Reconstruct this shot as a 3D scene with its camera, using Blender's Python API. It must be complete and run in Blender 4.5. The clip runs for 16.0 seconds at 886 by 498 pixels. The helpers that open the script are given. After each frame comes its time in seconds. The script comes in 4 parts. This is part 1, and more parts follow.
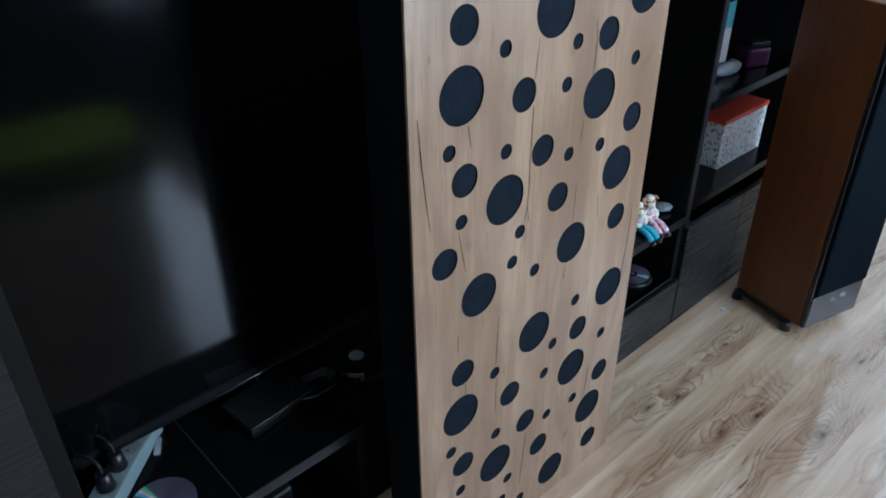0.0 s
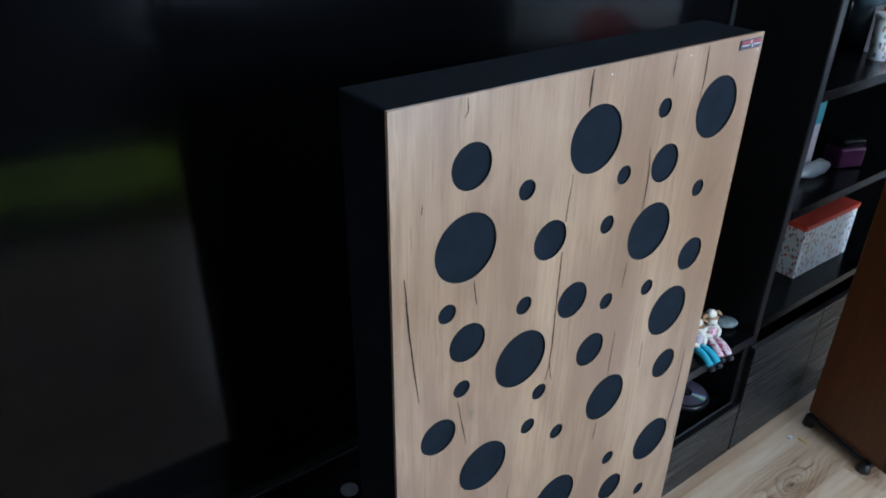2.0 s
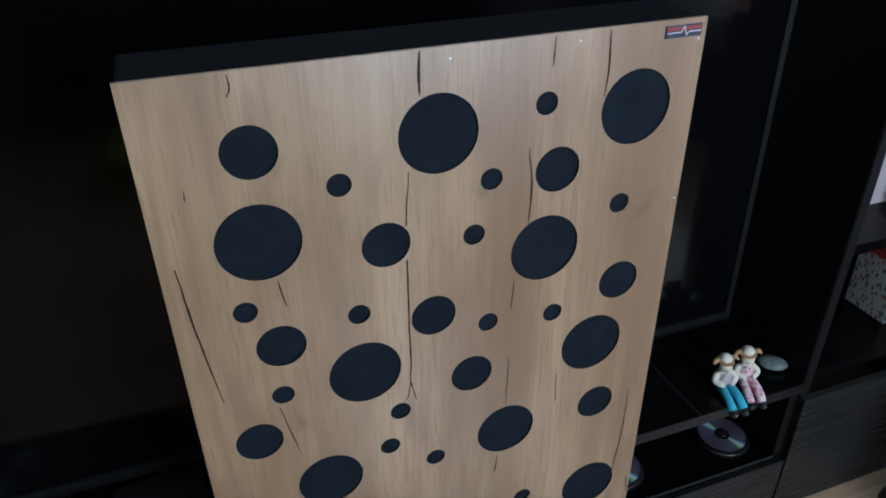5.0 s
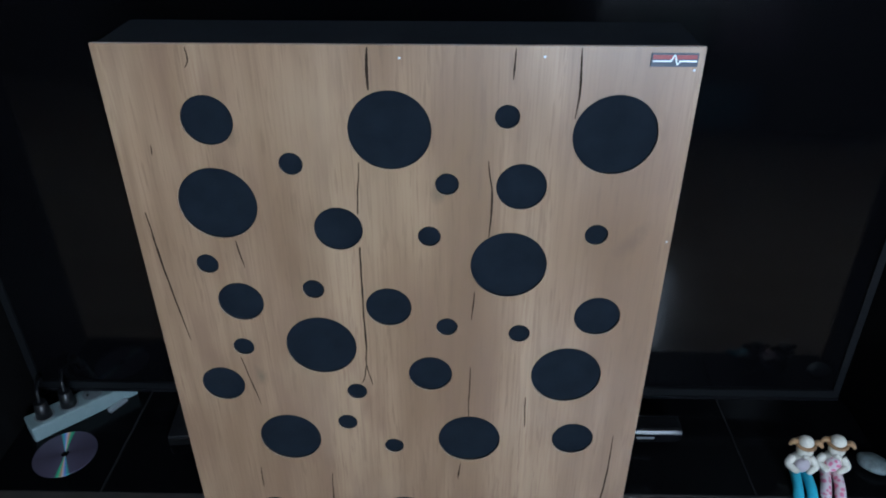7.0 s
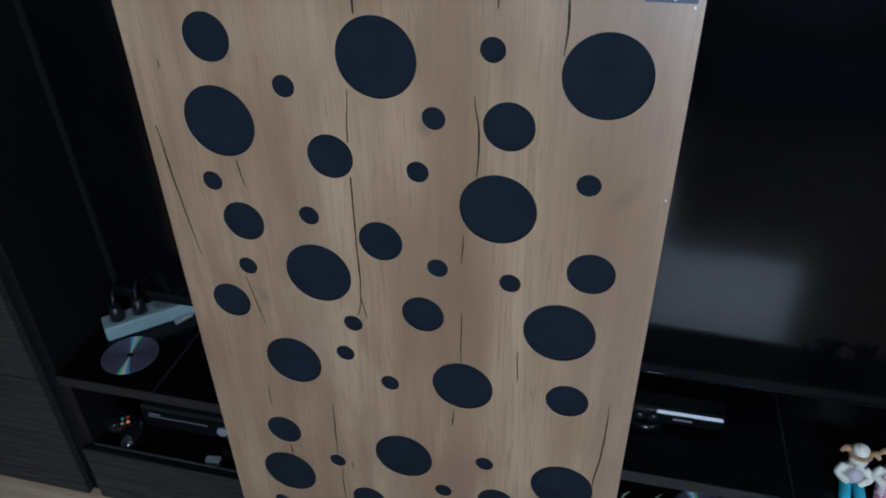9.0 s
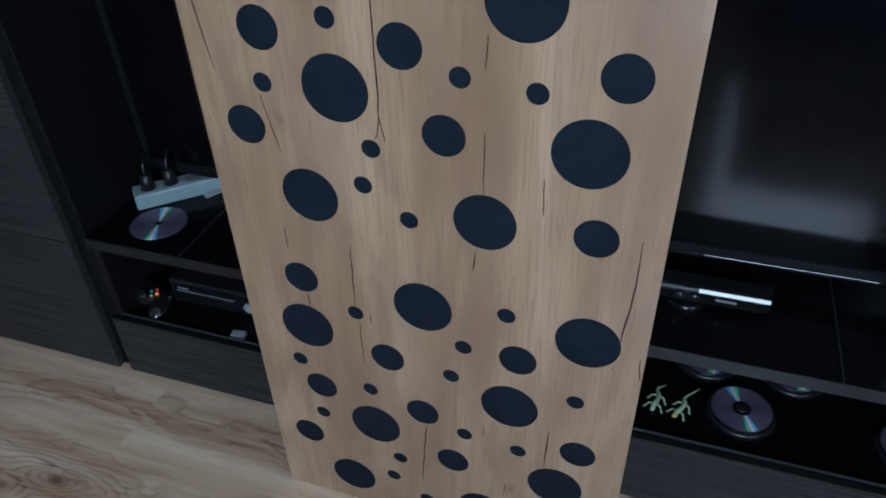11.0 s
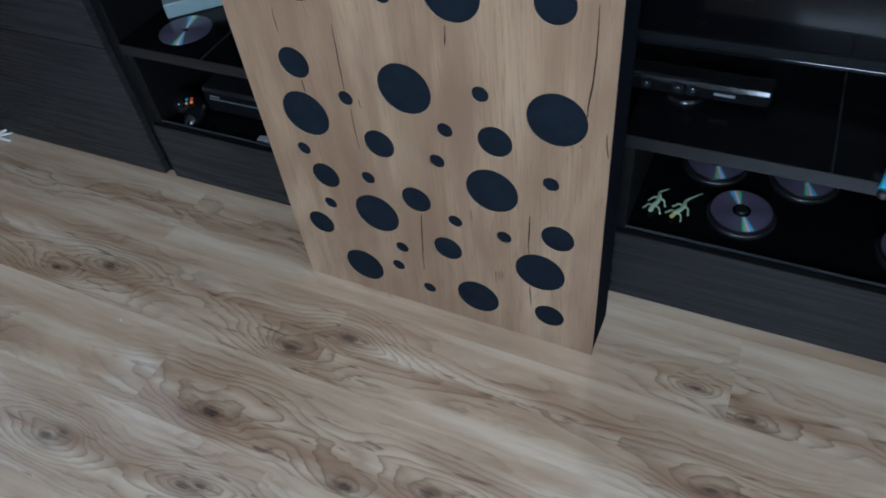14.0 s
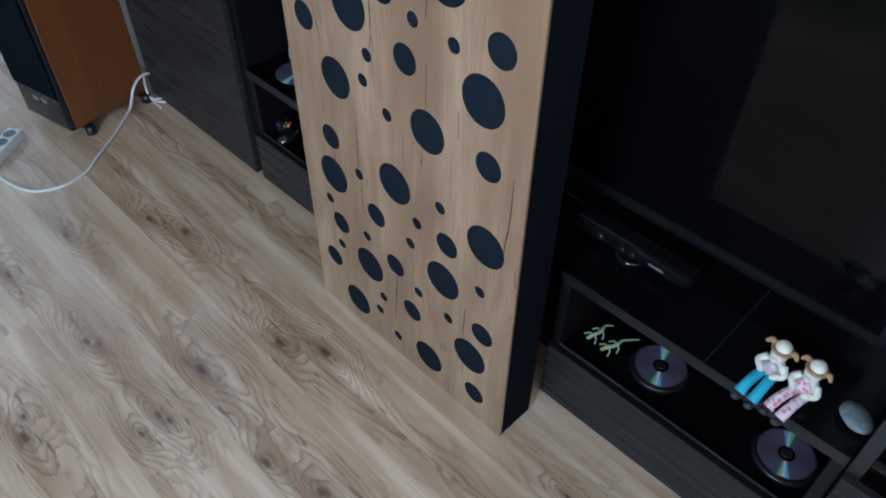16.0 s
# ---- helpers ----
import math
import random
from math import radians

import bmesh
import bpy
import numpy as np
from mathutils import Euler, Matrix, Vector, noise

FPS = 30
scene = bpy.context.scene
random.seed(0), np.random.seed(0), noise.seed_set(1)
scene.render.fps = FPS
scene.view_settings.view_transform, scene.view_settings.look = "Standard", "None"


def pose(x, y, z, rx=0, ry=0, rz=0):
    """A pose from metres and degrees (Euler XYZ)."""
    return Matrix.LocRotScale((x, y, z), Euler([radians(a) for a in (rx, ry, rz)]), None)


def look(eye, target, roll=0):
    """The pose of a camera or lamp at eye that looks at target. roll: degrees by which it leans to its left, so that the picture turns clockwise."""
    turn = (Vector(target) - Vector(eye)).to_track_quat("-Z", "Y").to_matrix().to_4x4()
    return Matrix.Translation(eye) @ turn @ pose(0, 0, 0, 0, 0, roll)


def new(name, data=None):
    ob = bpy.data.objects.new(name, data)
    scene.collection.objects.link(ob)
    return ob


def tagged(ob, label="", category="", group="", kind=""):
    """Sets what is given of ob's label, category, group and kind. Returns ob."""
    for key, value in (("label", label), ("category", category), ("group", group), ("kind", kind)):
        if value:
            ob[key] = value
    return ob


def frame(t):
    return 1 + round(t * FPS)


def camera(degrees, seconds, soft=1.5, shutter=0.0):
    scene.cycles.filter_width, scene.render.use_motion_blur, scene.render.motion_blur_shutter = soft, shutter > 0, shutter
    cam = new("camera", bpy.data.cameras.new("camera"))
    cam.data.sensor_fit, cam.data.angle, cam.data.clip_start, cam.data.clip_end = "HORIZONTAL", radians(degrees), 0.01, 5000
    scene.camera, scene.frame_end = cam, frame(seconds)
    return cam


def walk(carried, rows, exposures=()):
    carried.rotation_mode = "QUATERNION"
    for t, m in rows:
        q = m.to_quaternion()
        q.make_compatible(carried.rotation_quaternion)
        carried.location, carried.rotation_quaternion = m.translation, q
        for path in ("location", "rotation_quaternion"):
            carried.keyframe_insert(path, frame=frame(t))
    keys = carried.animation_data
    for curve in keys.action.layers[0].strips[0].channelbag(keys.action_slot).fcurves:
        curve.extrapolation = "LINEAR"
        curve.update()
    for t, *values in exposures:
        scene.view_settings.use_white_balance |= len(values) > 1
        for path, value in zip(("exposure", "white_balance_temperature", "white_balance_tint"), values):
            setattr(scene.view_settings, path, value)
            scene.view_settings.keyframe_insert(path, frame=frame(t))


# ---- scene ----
cam = camera(62.3, 16.0, soft=1.9)
PATH = [
    (0, (-0.047, -0.056, 1.465), (1.096, 1.209, 0.42), -0.7),
    (0.5, (0.033, -0.019, 1.467), (1.163, 1.269, 0.435), -1.1),
    (1, (0.124, 0.022, 1.484), (1.188, 1.386, 0.48), 0.5),
    (1.5, (0.174, 0.049, 1.502), (1.188, 1.477, 0.537), 1.3),
    (2, (0.202, 0.101, 1.514), (1.235, 1.507, 0.536), 0.8),
    (2.5, (0.216, 0.145, 1.521), (1.303, 1.517, 0.553), 0.1),
    (3, (0.264, 0.152, 1.523), (1.352, 1.522, 0.553), 0.0),
    (3.5, (0.373, 0.091, 1.528), (1.363, 1.541, 0.57), 0.6),
    (4, (0.478, -0.005, 1.523), (1.328, 1.52, 0.548), 2.0),
    (4.5, (0.536, -0.031, 1.506), (1.241, 1.549, 0.503), 0.5),
    (5, (0.629, -0.003, 1.486), (1.205, 1.61, 0.453), -0.8),
    (5.2, (0.667, 0.015, 1.494), (1.23, 1.632, 0.46), 0.2),
    (7.3, (0.985, -0.058, 1.495), (0.864, 1.638, 0.442), -0.9),
    (7.5, (1.0, -0.054, 1.485), (0.855, 1.631, 0.418), -1.3),
    (8, (1.028, -0.006, 1.472), (0.83, 1.665, 0.391), -1.4),
    (8.5, (1.052, 0.012, 1.467), (0.789, 1.673, 0.385), -2.3),
    (9, (1.135, -0.031, 1.456), (0.715, 1.57, 0.332), -1.2),
    (9.5, (1.202, -0.082, 1.425), (0.726, 1.467, 0.253), -0.4),
    (9.7, (1.207, -0.09, 1.406), (0.712, 1.453, 0.234), -0.6),
    (11.8, (1.173, -0.053, 1.195), (0.635, 1.367, -0.107), -2.7),
    (12, (1.175, -0.053, 1.177), (0.644, 1.332, -0.165), -2.9),
    (12.5, (1.191, -0.06, 1.132), (0.677, 1.237, -0.301), -3.6),
    (13, (1.219, -0.07, 1.135), (0.653, 1.214, -0.29), -4.9),
    (13.5, (1.285, -0.117, 1.179), (0.658, 1.165, -0.223), -6.4),
    (14, (1.378, -0.116, 1.199), (0.689, 1.061, -0.264), -7.9),
    (14.5, (1.466, -0.07, 1.243), (0.741, 1.0, -0.283), -7.5),
    (15, (1.595, -0.059, 1.305), (0.683, 0.937, -0.17), -3.4),
    (15.5, (1.719, -0.046, 1.375), (0.763, 0.934, -0.083), 0.8),
    (16, (1.736, -0.033, 1.467), (0.726, 0.979, 0.068), 0.7),
]
EXPOSURES = [(0.0, -0.64, 5400, 10), (3.0, -0.5, 5500, 10), (4.0, -0.72, 5680, 10), (5.0, -1.05, 5780, 10), (7.5, -1.08, 5400, 10), (8.5, -1.14, 5460, 10), (9.0, -1.22, 5400, 10), (9.5, -1.12, 5250, 10), (12.5, -0.88, 5320, 10), (14.0, -0.82, 5300, 10), (14.5, -0.9, 5450, 10), (15.0, -0.92, 5450, 10), (16.0, -0.75, 5420, 10)]
walk(cam, [(t, look(eye, target, roll)) for t, eye, target, roll in PATH], EXPOSURES)

# ---- light: overcast daylight through the window behind the walk ----
world = bpy.data.worlds.new("world")
scene.world = world
world.use_nodes = True
wn, wl = world.node_tree.nodes, world.node_tree.links
sky = wn.new("ShaderNodeTexSky")
sky.sky_type, sky.sun_disc, sky.sun_elevation, sky.sun_rotation = "NISHITA", False, radians(35), radians(200)
wl.new(sky.outputs["Color"], wn["Background"].inputs["Color"])
wn["Background"].inputs["Strength"].default_value = 0.1
WIN = (1.42, 2.46, 0.60, 2.30)         # window opening: x0, x1, z0, z1
ROOM = (-2.1, 3.6, -2.45, 1.42, 2.6)  # x0, x1, y0, y1, height
lamp = bpy.data.lights.new("window_light", "AREA")
lamp.shape, lamp.size, lamp.size_y, lamp.energy, lamp.color = "RECTANGLE", WIN[1] - WIN[0], WIN[3] - WIN[2], 212, (0.82, 0.94, 1.03)
new("window_light", lamp).matrix_world = pose((WIN[0] + WIN[1]) / 2, ROOM[2] - 0.03, (WIN[2] + WIN[3]) / 2, 90, 0, 0)

SIDEWIN = (-1.9, -0.1, 1.0, 2.45)    # assumed, unseen window in the side wall: y0, y1, z0, z1
# weak fill from the right, through a window that is only assumed
lamp = bpy.data.lights.new("side_fill_light", "AREA")
lamp.shape, lamp.size, lamp.size_y, lamp.energy, lamp.color = "RECTANGLE", SIDEWIN[1] - SIDEWIN[0], SIDEWIN[3] - SIDEWIN[2], 4, (0.86, 0.95, 1.0)
new("side_fill_light", lamp).matrix_world = pose(ROOM[1] + 0.03, (SIDEWIN[0] + SIDEWIN[1]) / 2, (SIDEWIN[2] + SIDEWIN[3]) / 2, 90, 0, 90)


# ---- materials ----
class Nodes:
    """A short way to write node trees."""
    def __init__(self, name, rough=0.5, metal=0.0, color=(0.5, 0.5, 0.5), spec=0.5):
        self.mat = bpy.data.materials.new(name)
        self.mat.use_nodes = True
        self.n, self.l = self.mat.node_tree.nodes, self.mat.node_tree.links
        self.b = self.n["Principled BSDF"]
        self.set(self.b, "Base Color", (*color, 1)), self.set(self.b, "Roughness", rough)
        self.set(self.b, "Metallic", metal), self.set(self.b, "Specular IOR Level", spec)

    def set(self, node, key, value):
        if isinstance(value, bpy.types.NodeSocket):
            self.l.new(value, node.inputs[key])
        else:
            node.inputs[key].default_value = value

    def node(self, kind, out=0, props=(), **sockets):
        node = self.n.new(kind)
        for k, v in dict(props).items():
            setattr(node, k, v)
        for k, v in sockets.items():
            self.set(node, int(k[1:]) if k[0] == "_" else k.replace("_", " "), v)
        return node.outputs[out]

    def math(self, op, a, b=0.0, c=0.0):
        return self.node("ShaderNodeMath", 0, {"operation": op}, _0=a, _1=b, _2=c)

    def coords(self, scale, shift=None, kind=3):
        co = self.n.new("ShaderNodeTexCoord").outputs[kind]
        if shift is not None:
            co = self.node("ShaderNodeVectorMath", 0, {"operation": "ADD"}, _0=co, _1=shift)
        return self.node("ShaderNodeVectorMath", 0, {"operation": "MULTIPLY"}, _0=co, _1=scale)

    def noise(self, vec, scale=1.0, detail=3.0, rough=0.5, out=0, distort=0.0):
        return self.node("ShaderNodeTexNoise", out, Vector=vec, Scale=scale, Detail=detail, Roughness=rough, Distortion=distort)

    def ramp(self, fac, stops):
        node = self.n.new("ShaderNodeValToRGB")
        self.l.new(fac, node.inputs[0])
        el = node.color_ramp.elements
        el.remove(el[1])
        for k, (p, c) in enumerate(stops):
            e = el.new(p) if k else el[0]
            e.position, e.color = p, (*c, 1)
        return node.outputs[0]

    def remap(self, v, a, b, c=0.0, d=1.0):
        return self.node("ShaderNodeMapRange", 0, (), _0=v, _1=a, _2=b, _3=c, _4=d)

    def mix(self, fac, a, b, blend="MIX"):
        node = self.n.new("ShaderNodeMix")
        node.data_type, node.blend_type = "RGBA", blend
        self.set(node, 0, fac), self.set(node, 6, a), self.set(node, 7, b)
        return node.outputs[2]

    def bump(self, height, strength=0.2, distance=0.002):
        node = self.n.new("ShaderNodeBump")
        self.set(node, "Strength", strength), self.set(node, "Distance", distance), self.set(node, "Height", height)
        self.l.new(node.outputs[0], self.b.inputs["Normal"])

    def base(self, color):
        self.l.new(color, self.b.inputs["Base Color"])
        return self

    def rough(self, v):
        self.l.new(v, self.b.inputs["Roughness"])
        return self


def plain(name, color, rough=0.5, metal=0.0, vary=0.12, scale=60.0, spec=0.5, bump=0.0):
    """A nearly plain surface: colour and gloss vary slightly at two scales."""
    m = Nodes(name, rough, metal, color, spec)
    co = m.coords((1, 1, 1))
    fine, wide = m.noise(co, scale, 4), m.noise(co, scale / 12, 2)
    f = m.math("ADD", m.math("MULTIPLY", fine, 0.5), m.math("MULTIPLY", wide, 0.5))
    lo, hi = [c * (1 - vary) for c in color], [min(1, c * (1 + vary)) for c in color]
    m.base(m.ramp(f, [(0.3, lo), (0.7, hi)]))
    m.rough(m.remap(f, 0.25, 0.75, max(0.02, rough - 0.06), min(1, rough + 0.06)))
    if bump:
        m.bump(fine, bump, 0.001)
    return m.mat


# knots of the laminate: x, y, core radius
KNOTS = ((0.294, 0.148, 9), (0.322, 0.166, 6), (0.63, 0.116, 7), (0.612, 0.170, 8), (0.64, 0.181, 6), (-0.077, 0.099, 8), (0.568, 0.311, 12), (0.886, 0.277, 9), (1.027, 0.321, 10),
         (-0.124, 0.283, 8), (1.65, 0.312, 10), (2.037, 0.363, 8), (0.633, 0.495, 10), (0.736, 0.559, 9), (-0.022, 0.49, 9), (0.1, 0.54, 10), (1.461, 0.503, 7),
         (1.593, 0.467, 10), (1.497, 0.655, 9), (1.40, 0.690, 5), (1.813, 0.685, 7), (0.454, -0.078, 10), (0.40, -0.055, 6), (1.03, 0.11, 8))
PLANK_W, PLANK_Y = 0.19, 0.07          # plank width, and one joint's y


def oak_floor():
    """Pale laminate oak: flame figure along each plank's heart, rings round the knots, fine pores."""
    m = Nodes("oak_laminate", 0.36)
    rnd = m.node("ShaderNodeObjectInfo", 5)
    vec = lambda op, a, b: m.node("ShaderNodeVectorMath", 0, {"operation": op}, _0=a, _1=b)
    place = m.node("ShaderNodeSeparateXYZ", 0, (), _0=m.n.new("ShaderNodeNewGeometry").outputs[0]).node
    row = m.math("FLOOR", m.math("MULTIPLY", m.math("SUBTRACT", place.outputs[1], PLANK_Y), 1 / PLANK_W))
    spot = m.node("ShaderNodeCombineXYZ", 0, (), _0=place.outputs[0], _1=place.outputs[1], _2=row)
    shift = m.node("ShaderNodeCombineXYZ", 0, (), _0=m.math("MULTIPLY", rnd, 91.0), _1=m.math("MULTIPLY", rnd, 37.0), _2=0.0)
    co = m.coords((1, 1, 0), shift)
    scl = lambda v: vec("MULTIPLY", co, v)
    jitter = vec("MULTIPLY", vec("SUBTRACT", m.noise(scl((22, 45, 0)), 1.0, 2.0, out=1), (0.5, 0.5, 0.5)), (0.022, 0.009, 0))
    spot = vec("ADD", spot, jitter)
    near = 1.0
    for x, y, r in KNOTS:
        k = 9.0 / r
        off = vec("MULTIPLY", vec("SUBTRACT", spot, (x, y, math.floor((y - PLANK_Y) / PLANK_W))), (0.42 * k, k, 5))
        near = m.math("MINIMUM", near, m.node("ShaderNodeVectorMath", 1, {"operation": "LENGTH"}, _0=off))
    pull = m.math("EXPONENT", m.math("MULTIPLY", near, -1 / 0.045))
    # across the plank, with the heart wandering along it
    across = m.math("MULTIPLY", m.math("FRACT", m.math("MULTIPLY", m.math("SUBTRACT", place.outputs[1], PLANK_Y), 1 / PLANK_W)), 2.0)
    wander = m.math("MULTIPLY", m.math("SUBTRACT", m.noise(scl((2.4, 0.6, 0)), 1.0, 1.0), 0.5), 1.5)
    heart = m.math("ABSOLUTE", m.math("ADD", m.math("SUBTRACT", across, 1.0), wander))
    waves = m.noise(vec("ADD", scl((2.6, 8.0, 0)), vec("MULTIPLY", jitter, (6, 20, 0))), 1.0, 2.0, 0.5)
    h = m.math("ADD", m.math("MULTIPLY", heart, 0.34), m.math("MULTIPLY", waves, 0.72))
    h = m.math("SUBTRACT", h, m.math("MULTIPLY", pull, 0.62))
    wob = m.noise(scl((16, 120, 0)), 1.0, 3.0)
    saw = m.math("FRACT", m.math("ADD", m.math("MULTIPLY", h, 12.5), m.math("MULTIPLY", wob, 0.4)))
    rings = m.math("MULTIPLY", m.math("POWER", saw, 3.2), m.remap(saw, 0.92, 1.0, 1.0, 0.1))
    figure = m.math("MULTIPLY", m.remap(heart, 0.75, 0.15), m.remap(m.noise(scl((1.5, 2.5, 0)), 1.0, 1.0), 0.4, 0.56))
    patch = m.math("MAXIMUM", figure, m.remap(near, 0.13, 0.045))
    rings = m.math("MULTIPLY", rings, m.math("ADD", m.math("MULTIPLY", patch, 0.86), 0.06))
    rings = m.math("MULTIPLY", rings, m.remap(m.noise(scl((5, 30, 0)), 1.0, 2.0), 0.3, 0.55, 0.6, 1.0))
    fibre = m.noise(scl((8, 300, 0)), 1.0, 4.0, 0.6)
    streak = m.noise(scl((1.2, 15.0, 0)), 1.0, 4.0, 0.6)
    col = m.ramp(streak, [(0.28, (0.43, 0.275, 0.165)), (0.5, (0.605, 0.446, 0.302)), (0.68, (0.76, 0.605, 0.452))])
    core = m.math("MULTIPLY", patch, m.remap(m.noise(scl((3, 22, 0)), 1.0, 3.0), 0.4, 0.62))
    col = m.mix(m.math("MULTIPLY", core, 0.78), col, (0.33, 0.182, 0.098, 1))
    col = m.mix(m.math("MULTIPLY", rings, 0.9), col, (0.14, 0.07, 0.036, 1))
    col = m.mix(m.remap(fibre, 0.5, 0.75, 0.0, 0.34), col, (0.27, 0.175, 0.11, 1))
    dash = m.math("MULTIPLY", m.remap(m.noise(scl((11, 85, 0)), 1.0, 2.0), 0.62, 0.69, 0.0, 0.75), patch)
    col = m.mix(dash, col, (0.12, 0.066, 0.04, 1))
    halo = m.math("MULTIPLY", m.remap(near, 0.009, 0.036, 0.85, 0.0), m.remap(m.noise(scl((14, 60, 0)), 1.0, 3.0), 0.3, 0.62))
    col = m.mix(halo, col, (0.17, 0.09, 0.05, 1))
    ragged = m.math("ADD", near, m.math("MULTIPLY", m.noise(scl((90, 160, 0)), 1.0, 3.0), 0.007))
    col = m.mix(m.remap(ragged, 0.007, 0.0125, 0.88, 0.0), col, (0.065, 0.04, 0.027, 1))
    m.base(m.mix(m.math("MULTIPLY", rnd, 0.12), col, (0.35, 0.235, 0.15, 1)))
    m.set(m.b, "Coat Weight", 1.0), m.set(m.b, "Coat Roughness", 0.085), m.set(m.b, "Coat IOR", 1.95)
    m.rough(m.remap(fibre, 0.3, 0.7, 0.2, 0.3))
    m.bump(m.math("SUBTRACT", fibre, rings), 0.12, 0.0006)
    return m.mat


def oak_board():
    """Warm oak decor with upright grain, soft dark streaks and a smudge near one edge."""
    m = Nodes("oak_decor", 0.36, spec=0.8)
    co = m.coords((1, 1, 1))
    scl = lambda v: m.node("ShaderNodeVectorMath", 0, {"operation": "MULTIPLY"}, _0=co, _1=v)
    tone = m.noise(scl((11, 1, 0.8)), 1.0, 3.0, 0.5)
    fibre = m.noise(scl((330, 1, 9)), 1.0, 4.0, 0.6)
    h = m.noise(scl((9, 1, 0.9)), 1.0, 2.0, 0.4, distort=0.3)
    rings = m.math("POWER", m.remap(m.math("SINE", m.math("MULTIPLY", h, 46.0)), -1, 1), 1.5)
    col = m.ramp(tone, [(0.3, (0.202, 0.116, 0.065)), (0.5, (0.31, 0.195, 0.115)), (0.66, (0.405, 0.273, 0.169))])
    col = m.mix(m.math("MULTIPLY", rings, 0.42), col, (0.17, 0.095, 0.05, 1))
    col = m.mix(m.remap(fibre, 0.46, 0.7, 0.0, 0.62), col, (0.195, 0.113, 0.064, 1))
    pores = m.noise(scl((210, 1, 16)), 1.0, 2.0, 0.6)
    col = m.mix(m.remap(pores, 0.57, 0.69, 0.0, 0.5), col, (0.16, 0.09, 0.05, 1))
    smear = m.math("MULTIPLY", m.remap(m.noise(scl((24, 1, 5)), 1.0, 3.0), 0.5, 0.66, 0.0, 0.85), m.remap(m.noise(scl((5, 1, 4)), 1.0, 1.0), 0.4, 0.58))
    col = m.mix(smear, col, (0.2, 0.115, 0.07, 1))
    flecks = m.node("ShaderNodeTexVoronoi", 0, (), Vector=scl((10, 0, 5.5)), Scale=1.0, Randomness=1.0)
    flecks = m.math("ADD", flecks, m.math("MULTIPLY", m.noise(scl((120, 1, 40)), 1.0, 3.0), 0.16))
    col = m.mix(m.remap(flecks, 0.08, 0.18, 0.75, 0.0), col, (0.1, 0.068, 0.042, 1))
    off = m.node("ShaderNodeVectorMath", 0, {"operation": "SUBTRACT"}, _0=co, _1=(1.153, 0.692, 1.045))
    off = m.node("ShaderNodeVectorRotate", 0, {"rotation_type": "Y_AXIS"}, Vector=off, Angle=radians(52))
    away = m.node("ShaderNodeVectorMath", 1, {"operation": "LENGTH"}, _0=m.node("ShaderNodeVectorMath", 0, {"operation": "MULTIPLY"}, _0=off, _1=(26, 0, 70)))
    away = m.math("ADD", away, m.math("MULTIPLY", m.noise(scl((60, 1, 60)), 1.0, 4.0, 0.7), 1.3))
    col = m.mix(m.remap(away, 0.75, 1.6, 0.75, 0.0), col, (0.12, 0.068, 0.04, 1))
    cloud = m.noise(scl((7, 1, 3.2)), 1.0, 3.0, 0.6)
    col = m.mix(m.remap(cloud, 0.5, 0.68, 0.0, 0.55), col, (0.19, 0.108, 0.058, 1))
    m.base(m.mix(m.remap(cloud, 0.3, 0.48, 0.22, 0.0), col, (0.5, 0.36, 0.235, 1)))
    m.rough(m.remap(fibre, 0.3, 0.7, 0.29, 0.4))
    m.bump(fibre, 0.15, 0.0005)
    return m.mat


def veneer(name, lo, hi, rough, stretch, spec=0.5):
    """Furniture foil with streaky grain along one axis."""
    m = Nodes(name, rough, spec=spec)
    a, b = m.noise(m.coords(stretch), 1.0, 4.0, 0.6), m.noise(m.coords([v / 5 for v in stretch]), 1.0, 2.0)
    f = m.math("ADD", m.math("MULTIPLY", a, 0.6), m.math("MULTIPLY", b, 0.4))
    m.base(m.ramp(f, [(0.3, lo), (0.7, hi)]))
    m.rough(m.remap(a, 0.3, 0.7, rough - 0.05, rough + 0.08))
    m.bump(a, 0.06, 0.0006)
    return m.mat


def weave(name, color):
    """Dark stretched cloth."""
    m = Nodes(name, 0.9, 0, color, 0.05)
    co = m.coords((1, 1, 1))
    a = m.node("ShaderNodeTexWave", 0, {"bands_direction": "X"}, Vector=co, Scale=420.0)
    b = m.node("ShaderNodeTexWave", 0, {"bands_direction": "Z"}, Vector=co, Scale=420.0)
    n = m.noise(co, 30.0, 4)
    m.base(m.ramp(n, [(0.3, [c * 0.85 for c in color]), (0.7, [c * 1.2 for c in color])]))
    m.bump(m.math("ADD", a, b), 0.3, 0.0006)
    return m.mat


